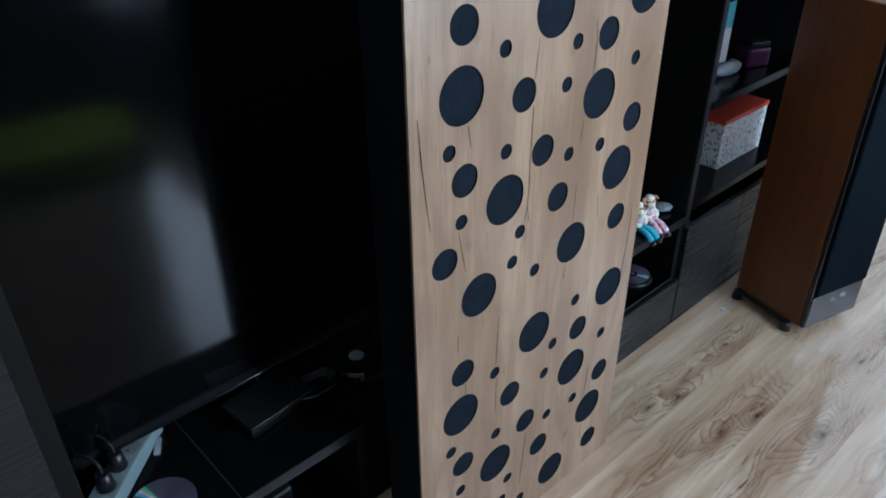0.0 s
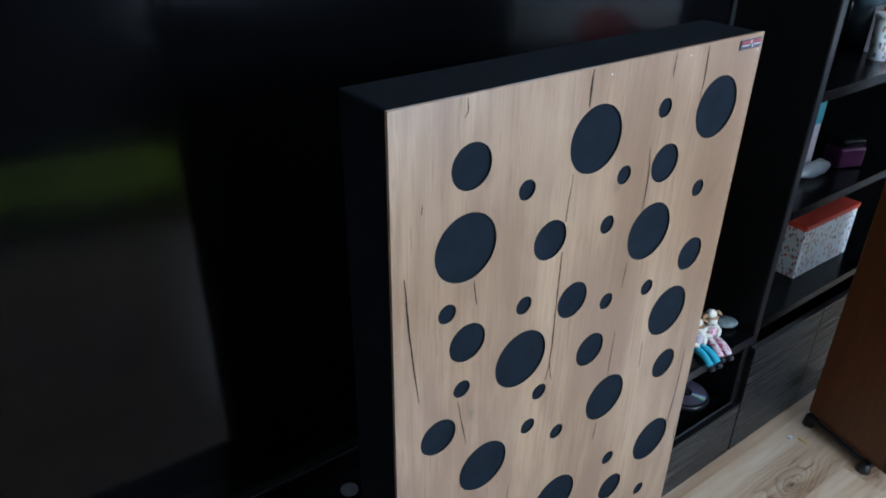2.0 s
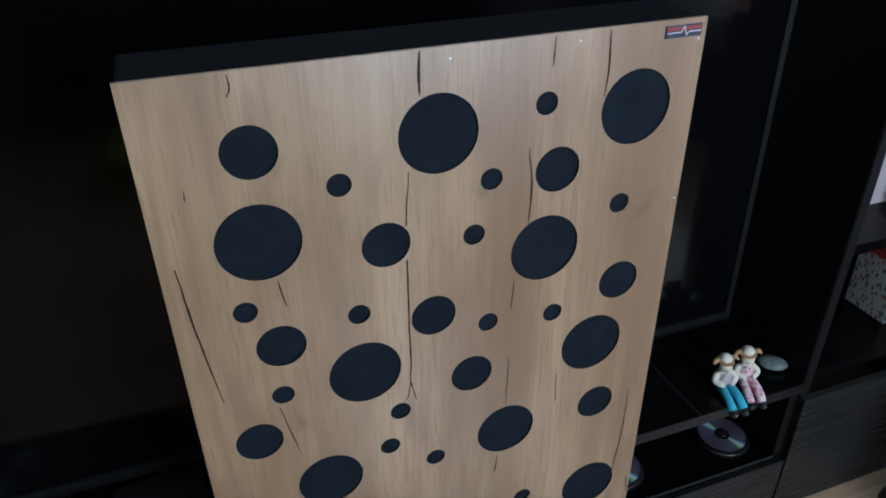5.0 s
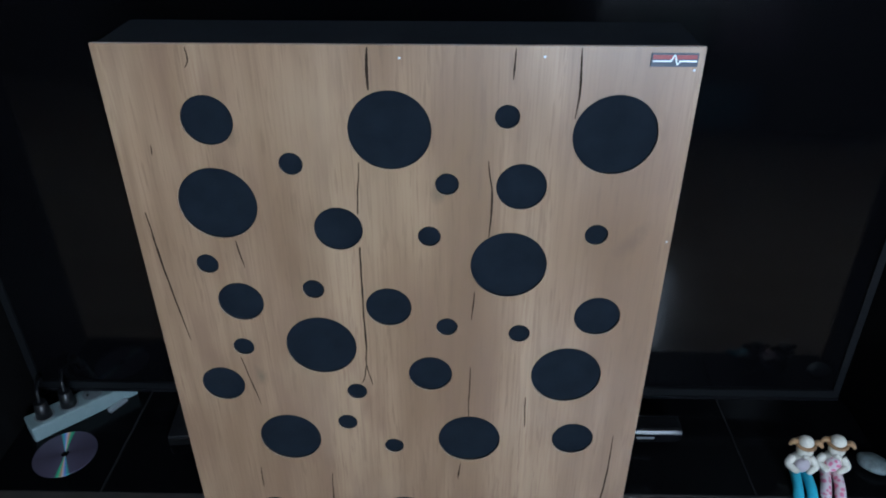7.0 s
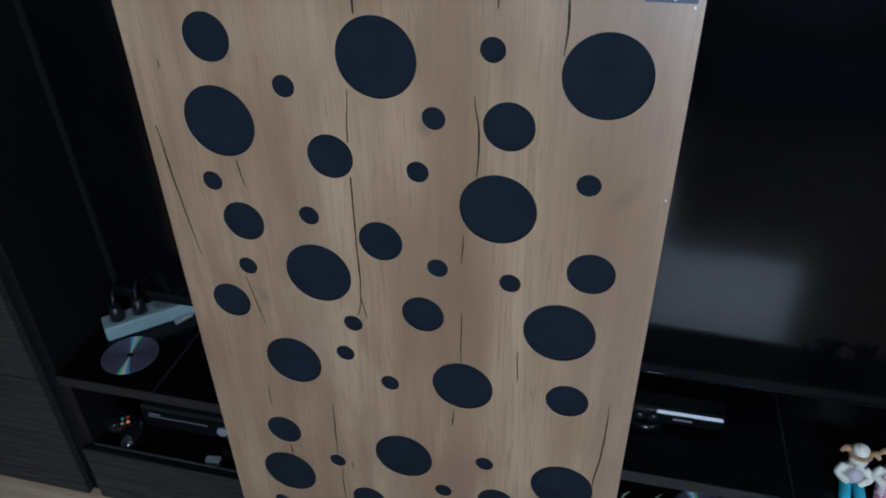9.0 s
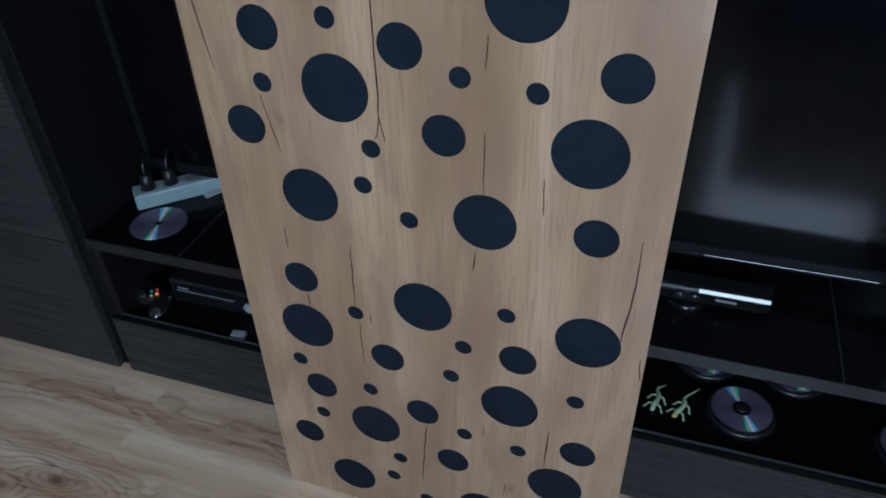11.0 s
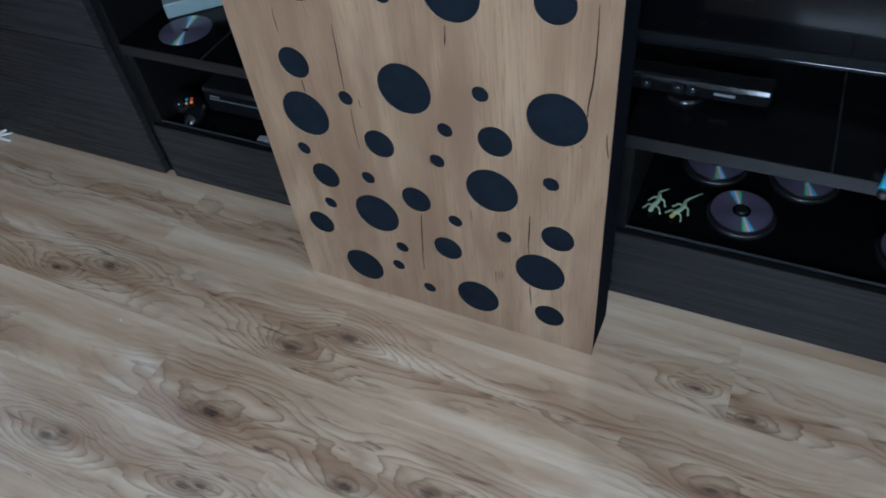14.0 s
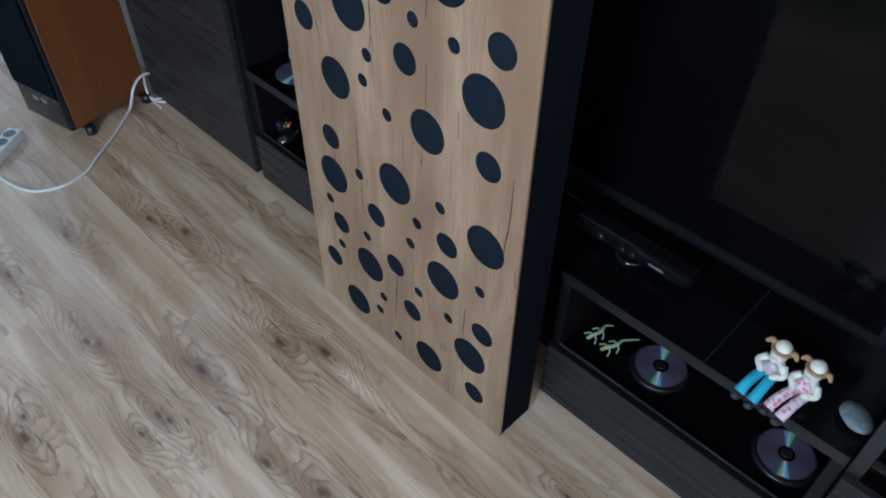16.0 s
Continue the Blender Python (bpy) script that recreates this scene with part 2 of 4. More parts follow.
def disc_foil():
    """Recordable disc: the coloured fans of light from its grooves are painted into the colour."""
    m = Nodes("disc_foil", 0.09, 0.12, (0.2, 0.19, 0.22), 0.3)
    co = m.n.new("ShaderNodeTexCoord").outputs[3]
    grad = m.node("ShaderNodeTexGradient", 1, {"gradient_type": "RADIAL"}, Vector=co)
    hue = m.math("FRACT", m.math("MULTIPLY", grad, 2.0))
    dark, dim = (0.065, 0.055, 0.08), (0.11, 0.092, 0.14)
    col = m.ramp(hue, [(0.0, dark), (0.42, dim), (0.45, (0.08, 0.8, 0.36)), (0.47, (0.3, 0.6, 0.36)), (0.485, (1.0, 0.45, 0.25)), (0.502, (1.0, 0.8, 0.85)), (0.525, (0.25, 0.38, 1.0)), (0.55, (0.12, 0.6, 0.6)), (0.575, dim), (1.0, dark)])
    band = m.remap(m.noise(co, 30.0, 2.0), 0.35, 0.65, 0.75, 1.0)
    return m.base(m.mix(band, (*dark, 1), col)).mat


def printed_box():
    """White card printed with small grey, red and ochre trees."""
    m = Nodes("printed_card", 0.5)
    co = m.coords((1, 1, 1))
    scl = m.node("ShaderNodeVectorMath", 0, {"operation": "MULTIPLY"}, _0=co, _1=(22, 22, 12))
    vor = m.n.new("ShaderNodeTexVoronoi")
    m.l.new(scl, vor.inputs["Vector"])
    spot = m.remap(vor.outputs[0], 0.35, 0.4, 1.0, 0.0)
    hue = m.node("ShaderNodeSeparateColor", 0, (), _0=vor.outputs[1])
    ink = m.ramp(hue, [(0.0, (0.08, 0.09, 0.1)), (0.35, (0.3, 0.31, 0.32)), (0.6, (0.42, 0.33, 0.22)), (0.8, (0.62, 0.12, 0.07)), (1.0, (0.2, 0.22, 0.25))])
    return m.base(m.mix(spot, (0.7, 0.72, 0.73, 1), ink)).mat


def flower_cloth():
    """White cotton printed with pink flowers."""
    m = Nodes("pink_flower_cloth", 0.85)
    co = m.coords((1, 1, 1))
    vor = m.node("ShaderNodeTexVoronoi", 0, (), Vector=co, Scale=95.0, Randomness=1.0)
    petals = m.math("ADD", vor, m.math("MULTIPLY", m.noise(co, 300.0, 2.0), 0.25))
    col = m.mix(m.remap(petals, 0.5, 0.62, 1.0, 0.0), (0.66, 0.55, 0.57, 1), (0.62, 0.17, 0.28, 1))
    m.bump(m.noise(co, 400.0, 2.0), 0.3, 0.0006)
    return m.base(col).mat


FLOOR_OAK, BOARD_OAK = oak_floor(), oak_board()
GREY_FRONT = veneer("grey_oak_foil", (0.015, 0.0142, 0.0142), (0.027, 0.0262, 0.0262), 0.26, (3, 3, 170), spec=0.12)
BLACK_FOIL = veneer("black_brown_foil", (0.003, 0.0028, 0.0028), (0.007, 0.0065, 0.0065), 0.45, (4, 150, 150), spec=0.15)
BLACK_GLOSS = plain("black_gloss_board", (0.0026, 0.0026, 0.003), 0.2, vary=0.2, scale=25, spec=0.15)
EDGE_GREY = plain("dark_edge_band", (0.008, 0.008, 0.0092), 0.36, spec=0.3)
LIP_GLINT = plain("lip_glint_paint", (0.04, 0.041, 0.044), 0.4, spec=0.3)
CLOTH = weave("charcoal_cloth", (0.0045, 0.0058, 0.0085))
HOLE_CLOTH = weave("blue_black_cloth", (0.0095, 0.013, 0.0185))
CRACK = plain("dark_crack", (0.03, 0.019, 0.013), 0.8, vary=0.3, scale=300, spec=0.1)
# hole walls: highlight on the rim and shade below are put into the colours
RIM_LIGHT = plain("painted_rim_highlight", (0.5, 0.42, 0.33), 0.6, vary=0.25, scale=300)
HOLE_SHADE = plain("painted_hole_shade", (0.022, 0.02, 0.02), 0.8, vary=0.25, scale=300, spec=0.1)
SCREEN = plain("screen_glass", (0.002, 0.002, 0.0025), 0.1, vary=0.1, scale=4, spec=0.2)
BEZEL = plain("bezel_plastic", (0.006, 0.0065, 0.0075), 0.42, vary=0.1, spec=0.25)
BLACK_PLASTIC = plain("black_plastic", (0.009, 0.009, 0.01), 0.35)
GLOSS_PLASTIC = plain("piano_plastic", (0.006, 0.006, 0.007), 0.1)
GREY_PLASTIC = plain("grey_plastic", (0.16, 0.17, 0.18), 0.4)
SENSOR_BLACK = plain("sensor_plastic", (0.004, 0.004, 0.0045), 0.22, spec=0.22)
SILVER = plain("silver_print", (0.55, 0.57, 0.6), 0.3, 0.6)
# white plastic darkened in its colour for the shade under the television
STRIP_SHADED = plain("shaded_strip_plastic", (0.2, 0.26, 0.26), 0.45)
WHITE_PLASTIC = plain("white_plastic", (0.72, 0.74, 0.72), 0.4)
CHERRY = veneer("cherry_veneer", (0.085, 0.027, 0.006), (0.165, 0.055, 0.013), 0.4, (60, 60, 2.2))
GRILLE = weave("speaker_grille_cloth", (0.003, 0.0058, 0.0085))
PAINT = plain("white_wall_paint", (0.74, 0.74, 0.73), 0.8, vary=0.05, scale=40, bump=0.2)
CEIL = plain("ceiling_paint", (0.72, 0.72, 0.7), 0.85, vary=0.04, scale=40)
TRIM = plain("trim_paint", (0.62, 0.57, 0.54), 0.5)
DISC = disc_foil()
CARD = printed_box()
RED = plain("red_card", (0.5, 0.055, 0.03), 0.5)
TEAL = plain("teal_card", (0.03, 0.22, 0.26), 0.45)
PINK_WHITE = plain("pale_pink_card", (0.44, 0.38, 0.4), 0.5)
PURPLE = plain("purple_plastic", (0.09, 0.014, 0.07), 0.35)
LENS = plain("lens_glass", (0.01, 0.014, 0.018), 0.05, spec=0.8)
STONE = plain("grey_stone", (0.15, 0.18, 0.18), 0.45, vary=0.6, scale=120, bump=0.3)
LIZARD = plain("pale_green_rubber", (0.36, 0.45, 0.28), 0.45, vary=0.3, scale=200)
LIZARD_HEAD = plain("ochre_rubber", (0.5, 0.34, 0.1), 0.45, vary=0.2, scale=200)
STRAW = plain("straw_brown", (0.33, 0.19, 0.09), 0.7, vary=0.25, scale=250)
CREAM = plain("cream_plush", (0.68, 0.64, 0.55), 0.85, vary=0.2, scale=250, bump=0.4)
BLUE_CLOTH = plain("turquoise_cloth", (0.045, 0.36, 0.48), 0.8, vary=0.2, scale=250, bump=0.3)
PINK_CLOTH = flower_cloth()
SHOE = plain("dark_shoe", (0.025, 0.02, 0.024), 0.5)
CABLE_WHITE = plain("white_cable", (0.68, 0.66, 0.62), 0.45)
GREEN_CLOTH = plain("green_cloth", (0.42, 0.56, 0.025), 0.9, vary=0.2, scale=60, bump=0.3)
BLUE_COVER = plain("blue_cover", (0.07, 0.42, 0.7), 0.6, vary=0.3, scale=20, bump=0.2)
BADGE_BLUE = plain("badge_navy", (0.028, 0.036, 0.06), 0.3)
BADGE_RED = plain("badge_red", (0.24, 0.03, 0.035), 0.35)


def glow(name, color, strength):
    m = Nodes(name, 0.5, 0, color)
    m.set(m.b, "Emission Color", (*color, 1)), m.set(m.b, "Emission Strength", strength)
    return m.mat


LED_ORANGE = glow("led_orange", (1.0, 0.25, 0.03), 0.5)
SKY_GLOW = glow("overcast_sky", (0.86, 0.94, 1.0), 3.0)


# ---- mesh helpers ----
def box(x0, x1, y0, y1, z0, z1, bevel=0.0, bm=None, mat=0):
    own = bm is None
    bm = bm or bmesh.new()
    geo = bmesh.ops.create_cube(bm, size=1.0, matrix=Matrix.LocRotScale(((x0 + x1) / 2, (y0 + y1) / 2, (z0 + z1) / 2), None, (x1 - x0, y1 - y0, z1 - z0)))
    faces = {f for v in geo["verts"] for f in v.link_faces}
    for f in faces:
        f.material_index = mat
    if bevel and own:
        bmesh.ops.bevel(bm, geom=bm.edges[:], offset=bevel, segments=2, affect="EDGES", profile=0.5)
    return bm


def disc(x, y, z, r, h, bm=None, seg=32, mat=0, axis="z", r2=None):
    bm = bm or bmesh.new()
    rot = {"z": Matrix(), "y": Matrix.Rotation(radians(90), 4, "X"), "x": Matrix.Rotation(radians(90), 4, "Y")}[axis]
    geo = bmesh.ops.create_cone(bm, cap_ends=True, segments=seg, radius1=r, radius2=r if r2 is None else r2, depth=h, matrix=Matrix.Translation((x, y, z)) @ rot)
    for f in {f for v in geo["verts"] for f in v.link_faces}:
        f.material_index, f.smooth = mat, len(f.verts) == 4
    return bm


def ball(c, r, bm=None, mat=0, turn=(0, 0, 0), seg=16):
    bm = bm or bmesh.new()
    geo = bmesh.ops.create_uvsphere(bm, u_segments=seg, v_segments=seg // 2 + 2, radius=1.0, matrix=Matrix.LocRotScale(c, Euler([radians(a) for a in turn]), r))
    for f in {f for v in geo["verts"] for f in v.link_faces}:
        f.material_index, f.smooth = mat, True
    return bm


def glide(points, steps=8):
    """A smooth line through the points."""
    p = [Vector(q) for q in points]
    p = [2 * p[0] - p[1], *p, 2 * p[-1] - p[-2]]
    out = []
    for i in range(1, len(p) - 2):
        for k in range(steps):
            t = k / steps
            a, b, c, d = p[i - 1:i + 3]
            out.append(0.5 * (2 * b + (c - a) * t + (2 * a - 5 * b + 4 * c - d) * t * t + (3 * b - a - 3 * c + d) * t ** 3))
    return out + [p[-2]]


def tube(points, radii, bm=None, seg=8, steps=8, mat=0):
    """A round tube along a smooth line; radii: one number, or one for each point."""
    bm = bm or bmesh.new()
    line = glide(points, steps)
    if not isinstance(radii, (list, tuple)):
        radii = [radii] * len(points)
    rings = []
    for i, q in enumerate(line):
        t = (line[min(i + 1, len(line) - 1)] - line[max(i - 1, 0)]).normalized()
        a = t.orthogonal().normalized() if i == 0 else (rings_a - t * rings_a.dot(t)).normalized()
        rings_a, b = a, t.cross(a)
        f = i / steps
        k = min(int(f), len(radii) - 2)
        r = radii[k] + (radii[k + 1] - radii[k]) * (f - k)
        rings.append([bm.verts.new(q + r * (math.cos(w) * a + math.sin(w) * b)) for w in (2 * math.pi * j / seg for j in range(seg))])
    for u, v in zip(rings, rings[1:]):
        for j in range(seg):
            f = bm.faces.new((u[j], u[(j + 1) % seg], v[(j + 1) % seg], v[j]))
            f.smooth, f.material_index = True, mat
    for end in (rings[0][::-1], rings[-1]):
        bm.faces.new(end).material_index = mat
    return bm


def annulus(r0, r1, z0, z1, seg=56):
    """A flat ring with a hole."""
    bm = bmesh.new()
    loops = [[bm.verts.new((r * math.cos(2 * math.pi * i / seg), r * math.sin(2 * math.pi * i / seg), z)) for i in range(seg)] for r, z in ((r0, z1), (r1, z1), (r1, z0), (r0, z0))]
    for a, c in zip(loops, loops[1:] + loops[:1]):
        for i in range(seg):
            bm.faces.new((a[i], c[i], c[(i + 1) % seg], a[(i + 1) % seg]))
    return bm


def mesh(name, bm, mats):
    data = bpy.data.meshes.new(name)
    bmesh.ops.recalc_face_normals(bm, faces=bm.faces[:])
    bm.to_mesh(data)
    bm.free()
    for m in mats if isinstance(mats, (list, tuple)) else [mats]:
        data.materials.append(m)
    return data


def part(name, bm, mats, parent, label=""):
    ob = new(name, mesh(name, bm, mats))
    ob.parent = parent
    return tagged(ob, label)


def single(name, bm, mats, label, category, m=Matrix(), kind="", group=""):
    ob = new(name, mesh(name, bm, mats))
    ob.matrix_world = m
    return tagged(ob, label, category, group, kind)


def thing(name, label, category, m=Matrix(), group="", kind=""):
    ob = new(name)
    ob.matrix_world = m
    return tagged(ob, label, category, group, kind)


# ---- the room ----
X0, X1, Y0, Y1, H = ROOM
floor = single("floor", box(X0, X1, Y0, Y1, -0.1, -0.006), TRIM, "pale oak laminate floor with knots and figured grain", "floor", kind="structure")
single("ceiling", box(X0, X1, Y0, Y1, H, H + 0.1), CEIL, "plain white painted ceiling", "ceiling", kind="structure")
single("wall_north", box(X0, X1, Y1, Y1 + 0.12, 0, H), PAINT, "white painted wall behind the wall unit", "wall", kind="structure")
bm = bmesh.new()
for a in ((Y0, SIDEWIN[0], 0, H), (SIDEWIN[1], Y1, 0, H), (SIDEWIN[0], SIDEWIN[1], 0, SIDEWIN[2]), (SIDEWIN[0], SIDEWIN[1], SIDEWIN[3], H)):
    box(X1, X1 + 0.2, a[0], a[1], a[2], a[3], bm=bm)
single("wall_east", bm, PAINT, "white painted side wall with an opening for the added window", "wall", kind="structure")
window = thing("added_side_window", "added white framed window in the side wall", "window", kind="structure")
bm = bmesh.new()
for a in ((SIDEWIN[0], SIDEWIN[0] + 0.06, SIDEWIN[2], SIDEWIN[3]), (SIDEWIN[1] - 0.06, SIDEWIN[1], SIDEWIN[2], SIDEWIN[3]), (SIDEWIN[0], SIDEWIN[1], SIDEWIN[2], SIDEWIN[2] + 0.06), (SIDEWIN[0], SIDEWIN[1], SIDEWIN[3] - 0.06, SIDEWIN[3])):
    box(X1 + 0.08, X1 + 0.14, a[0], a[1], a[2], a[3], bm=bm)
part("window_frame", bm, WHITE_PLASTIC, window)
single("backdrop", box(X1 + 2, X1 + 2.02, -5, 3, -1, 5), SKY_GLOW, "plain glowing sky sheet outside the added side window", "sky", kind="structure")
single("wall_west", box(X0 - 0.12, X0, Y0, Y1, 0, H), PAINT, "white painted side wall", "wall", kind="structure")
bm = bmesh.new()
for a in ((X0, WIN[0], 0, H), (WIN[1], X1, 0, H), (WIN[0], WIN[1], 0, WIN[2]), (WIN[0], WIN[1], WIN[3], H)):
    box(a[0], a[1], Y0 - 0.2, Y0, a[2], a[3], bm=bm)
single("wall_south", bm, PAINT, "white painted wall with a wide window", "wall", kind="structure")
window = thing("window_1", "wide white window letting in overcast daylight", "window", kind="structure")
bm = bmesh.new()
for a in ((WIN[0], WIN[0] + 0.06, WIN[2], WIN[3]), (WIN[1] - 0.06, WIN[1], WIN[2], WIN[3]), (WIN[0], WIN[1], WIN[2], WIN[2] + 0.06), (WIN[0], WIN[1], WIN[3] - 0.06, WIN[3]), (1.92, 1.96, WIN[2], WIN[3])):
    box(a[0], a[1], Y0 - 0.14, Y0 - 0.08, a[2], a[3], bm=bm)
part("window_frame", bm, WHITE_PLASTIC, window)
single("backdrop", box(-4, 8, Y0 - 2.02, Y0 - 2, -1, 5), SKY_GLOW, "plain overcast sky outside the window", "sky", kind="structure")
# the wall steps forward beside the left tower
single("wall_pier", box(X0, -0.664, 0.905, Y1, 0, H), PAINT, "white painted wall beside the tall cabinet", "wall", kind="structure")
single("trim", box(-0.664, -0.634, 0.893, Y1, 0, H, 0.006), TRIM, "pale upright corner trim beside the tall cabinet", "trim", kind="structure")

# ---- the acoustic panel ----
PX0, PX1, PY, PH = 0.566, 1.201, 0.692, 1.279
panel = thing("acoustic_panel", "tall charcoal acoustic panel with a round-holed oak front", "acoustic panel")
part("body", box(PX0 + 0.001, PX1 - 0.001, PY + 0.0055, PY + 0.104, 0.0, PH - 0.001, 0.004), CLOTH, panel, "charcoal cloth-wrapped deep frame")
R = {"L": 0.0462, "M": 0.0290, "S": 0.0138}
HOLES = ((0.6750, 0.5570, "M"), (0.7615, 0.5060, "S"), (0.8745, 0.5465, "L"), (1.0025, 0.5640, "S"), (1.1200, 0.5435, "L"), (0.9375, 0.4825, "S"),
         (1.0220, 0.4800, "M"), (0.6705, 0.4540, "L"), (0.8090, 0.4220, "M"), (0.9165, 0.4135, "S"), (1.0120, 0.3740, "L"), (1.1130, 0.4185, "S"),
         (0.6440, 0.3705, "S"), (0.6770, 0.3140, "M"), (0.7710, 0.3350, "S"), (0.8640, 0.3090, "M"), (0.9375, 0.2793, "S"), (1.0300, 0.2705, "S"),
         (1.1265, 0.2995, "M"), (0.7730, 0.2450, "L"), (0.6700, 0.2415, "S"), (0.6330, 0.1760, "M"), (0.9155, 0.2000, "M"), (1.0955, 0.2015, "L"),
         (0.8150, 0.1665, "S"), (0.7980, 0.1085, "S"), (0.7140, 0.0765, "L"), (0.8620, 0.0635, "S"), (0.9690, 0.0800, "L"), (1.1145, 0.0845, "M"))
PERIOD = 0.6385


def ring(bm, pts):
    vs = [bm.verts.new(p) for p in pts]
    return [bm.edges.new((a, b)) for a, b in zip(vs, vs[1:] + vs[:1])]


bm = bmesh.new()
edges = ring(bm, [(PX0, PY, 0.0), (PX1, PY, 0.0), (PX1, PY, PH), (PX0, PY, PH)])
for hx, hz, size in HOLES:
    for drop in (0.0, PERIOD):
        n = {"L": 56, "M": 44, "S": 28}[size]
        r = R[size]
        if hz < 0.1 and size == "L":
            r = 0.0435
        edges += ring(bm, [(hx + r * math.cos(2 * math.pi * i / n), PY, hz + drop + r * math.sin(2 * math.pi * i / n)) for i in range(n)])
bmesh.ops.triangle_fill(bm, use_beauty=True, edges=edges)
layer = bm.faces[:]
for depth in (0.0008, 0.0042):           # rim painted as highlight, rest of the cut as shade
    geo = bmesh.ops.extrude_face_region(bm, geom=layer)
    bmesh.ops.translate(bm, vec=(0, depth, 0), verts=[e for e in geo["geom"] if isinstance(e, bmesh.types.BMVert)])
    layer = [e for e in geo["geom"] if isinstance(e, bmesh.types.BMFace)]
bm.normal_update()
for f in bm.faces:
    c = f.calc_center_median()
    if abs(f.normal.y) < 0.5 and PX0 + 0.003 < c.x < PX1 - 0.003 and 0.003 < c.z < PH - 0.003:
        f.material_index = 1 if c.y < PY + 0.0008 else 2
board = part("front_board", bm, [BOARD_OAK, RIM_LIGHT, HOLE_SHADE], panel, "oak-decor board pierced by round holes of three sizes")
part("backing_cloth", box(PX0 + 0.01, PX1 - 0.01, PY + 0.0035, PY + 0.0052, 0.01, PH - 0.01), HOLE_CLOTH, panel, "blue-black cloth behind the holes")


def crack(width, *pts):
    """A dark split in the decor: a thin tapering sliver along a wandering line."""
    line = glide([(x, 0, z) for x, z in pts], 10)
    n = len(line)
    left, right = [], []
    for i, q in enumerate(line):
        w = 1.12 * width * (0.25 + 0.75 * math.sin(math.pi * min(1, (i + 0.6) / n)) ** 0.6) * (0.6 + 0.8 * noise.noise((q.x * 90, 3.1, q.z * 55)) ** 2 + 0.3 * random.random())
        sway = 0.0012 * noise.noise((7.7, q.x * 40, q.z * 38))
        left.append((q.x + sway - w / 2, q.z)), right.append((q.x + sway + w / 2, q.z))
    bm = bmesh.new()
    for y in (PY - 0.0004, PY + 0.002):
        vs = [[bm.verts.new((x, y, z)) for x, z in side] for side in (left, right)]
        for i in range(n - 1):
            if not any((left[i][0] - hx) ** 2 + (left[i][1] - hz - d) ** 2 < (R[k] + 0.003) ** 2 for hx, hz, k in HOLES for d in (0.0, PERIOD)):
                bm.faces.new((vs[0][i], vs[1][i], vs[1][i + 1], vs[0][i + 1]))
    bmesh.ops.delete(bm, geom=[v for v in bm.verts if not v.link_faces], context="VERTS")
    part("crack", bm, CRACK, board)


crack(0.0037, (0.855, 1.277), (0.854, 1.254), (0.854, 1.231))
crack(0.0024, (0.839, 1.147), (0.834, 1.096), (0.833, 1.043), (0.832, 0.960), (0.832, 0.898), (0.831, 0.850), (0.837, 0.818))
crack(0.0015, (0.831, 0.855), (0.826, 0.830), (0.821, 0.818))
crack(0.0027, (1.075, 1.277), (1.077, 1.243), (1.075, 1.201))
crack(0.0019, (1.008, 1.277), (1.007, 1.244))
crack(0.0024, (0.984, 1.151), (0.989, 1.099), (0.987, 1.052))
crack(0.0018, (0.971, 0.973), (0.969, 0.930))
crack(0.0027, (0.582, 1.080), (0.586, 1.037), (0.591, 0.979), (0.602, 0.889))
crack(0.0021, (0.684, 1.047), (0.686, 1.027), (0.689, 1.005))
crack(0.0018, (0.662, 0.867), (0.671, 0.823), (0.681, 0.777))
crack(0.0016, (0.969, 0.851), (0.967, 0.762))
crack(0.0016, (1.044, 0.800), (1.046, 0.745))
crack(0.0020, (0.666, 1.276), (0.667, 1.263), (0.662, 1.254))
crack(0.0015, (0.607, 1.166), (0.606, 1.154))
crack(0.0021, (0.768, 0.643), (0.764, 0.565), (0.764, 0.519))
crack(0.0019, (0.767, 0.488), (0.766, 0.446), (0.767, 0.399))
crack(0.0024, (1.171, 0.731), (1.171, 0.653), (1.164, 0.560), (1.158, 0.504))
crack(0.0022, (1.193, 0.537), (1.195, 0.517), (1.198, 0.494))
crack(0.0025, (1.079, 0.339), (1.076, 0.294), (1.075, 0.246))
crack(0.0020, (1.077, 0.162), (1.078, 0.099))
crack(0.0027, (0.870, 0.276), (0.864, 0.212), (0.856, 0.116))
crack(0.0018, (0.663, 0.652), (0.661, 0.610))
crack(0.0021, (0.682, 0.528), (0.683, 0.499))
crack(0.0019, (0.957, 0.669), (0.954, 0.635))
crack(0.0018, (1.010, 0.175), (1.009, 0.141))
crack(0.0013, (0.786, 0.510), (0.787, 0.492))
crack(0.0013, (0.972, 0.319), (0.971, 0.287))

badge = part("badge", box(1.146, 1.194, PY - 0.0016, PY + 0.001, 1.2590, 1.2730), BADGE_BLUE, panel, "small navy badge with a red band and a pulse line")
part("stripe", box(1.1475, 1.1925, PY - 0.0021, PY - 0.0012, 1.2670, 1.2713), BADGE_RED, badge)
bm = bmesh.new()
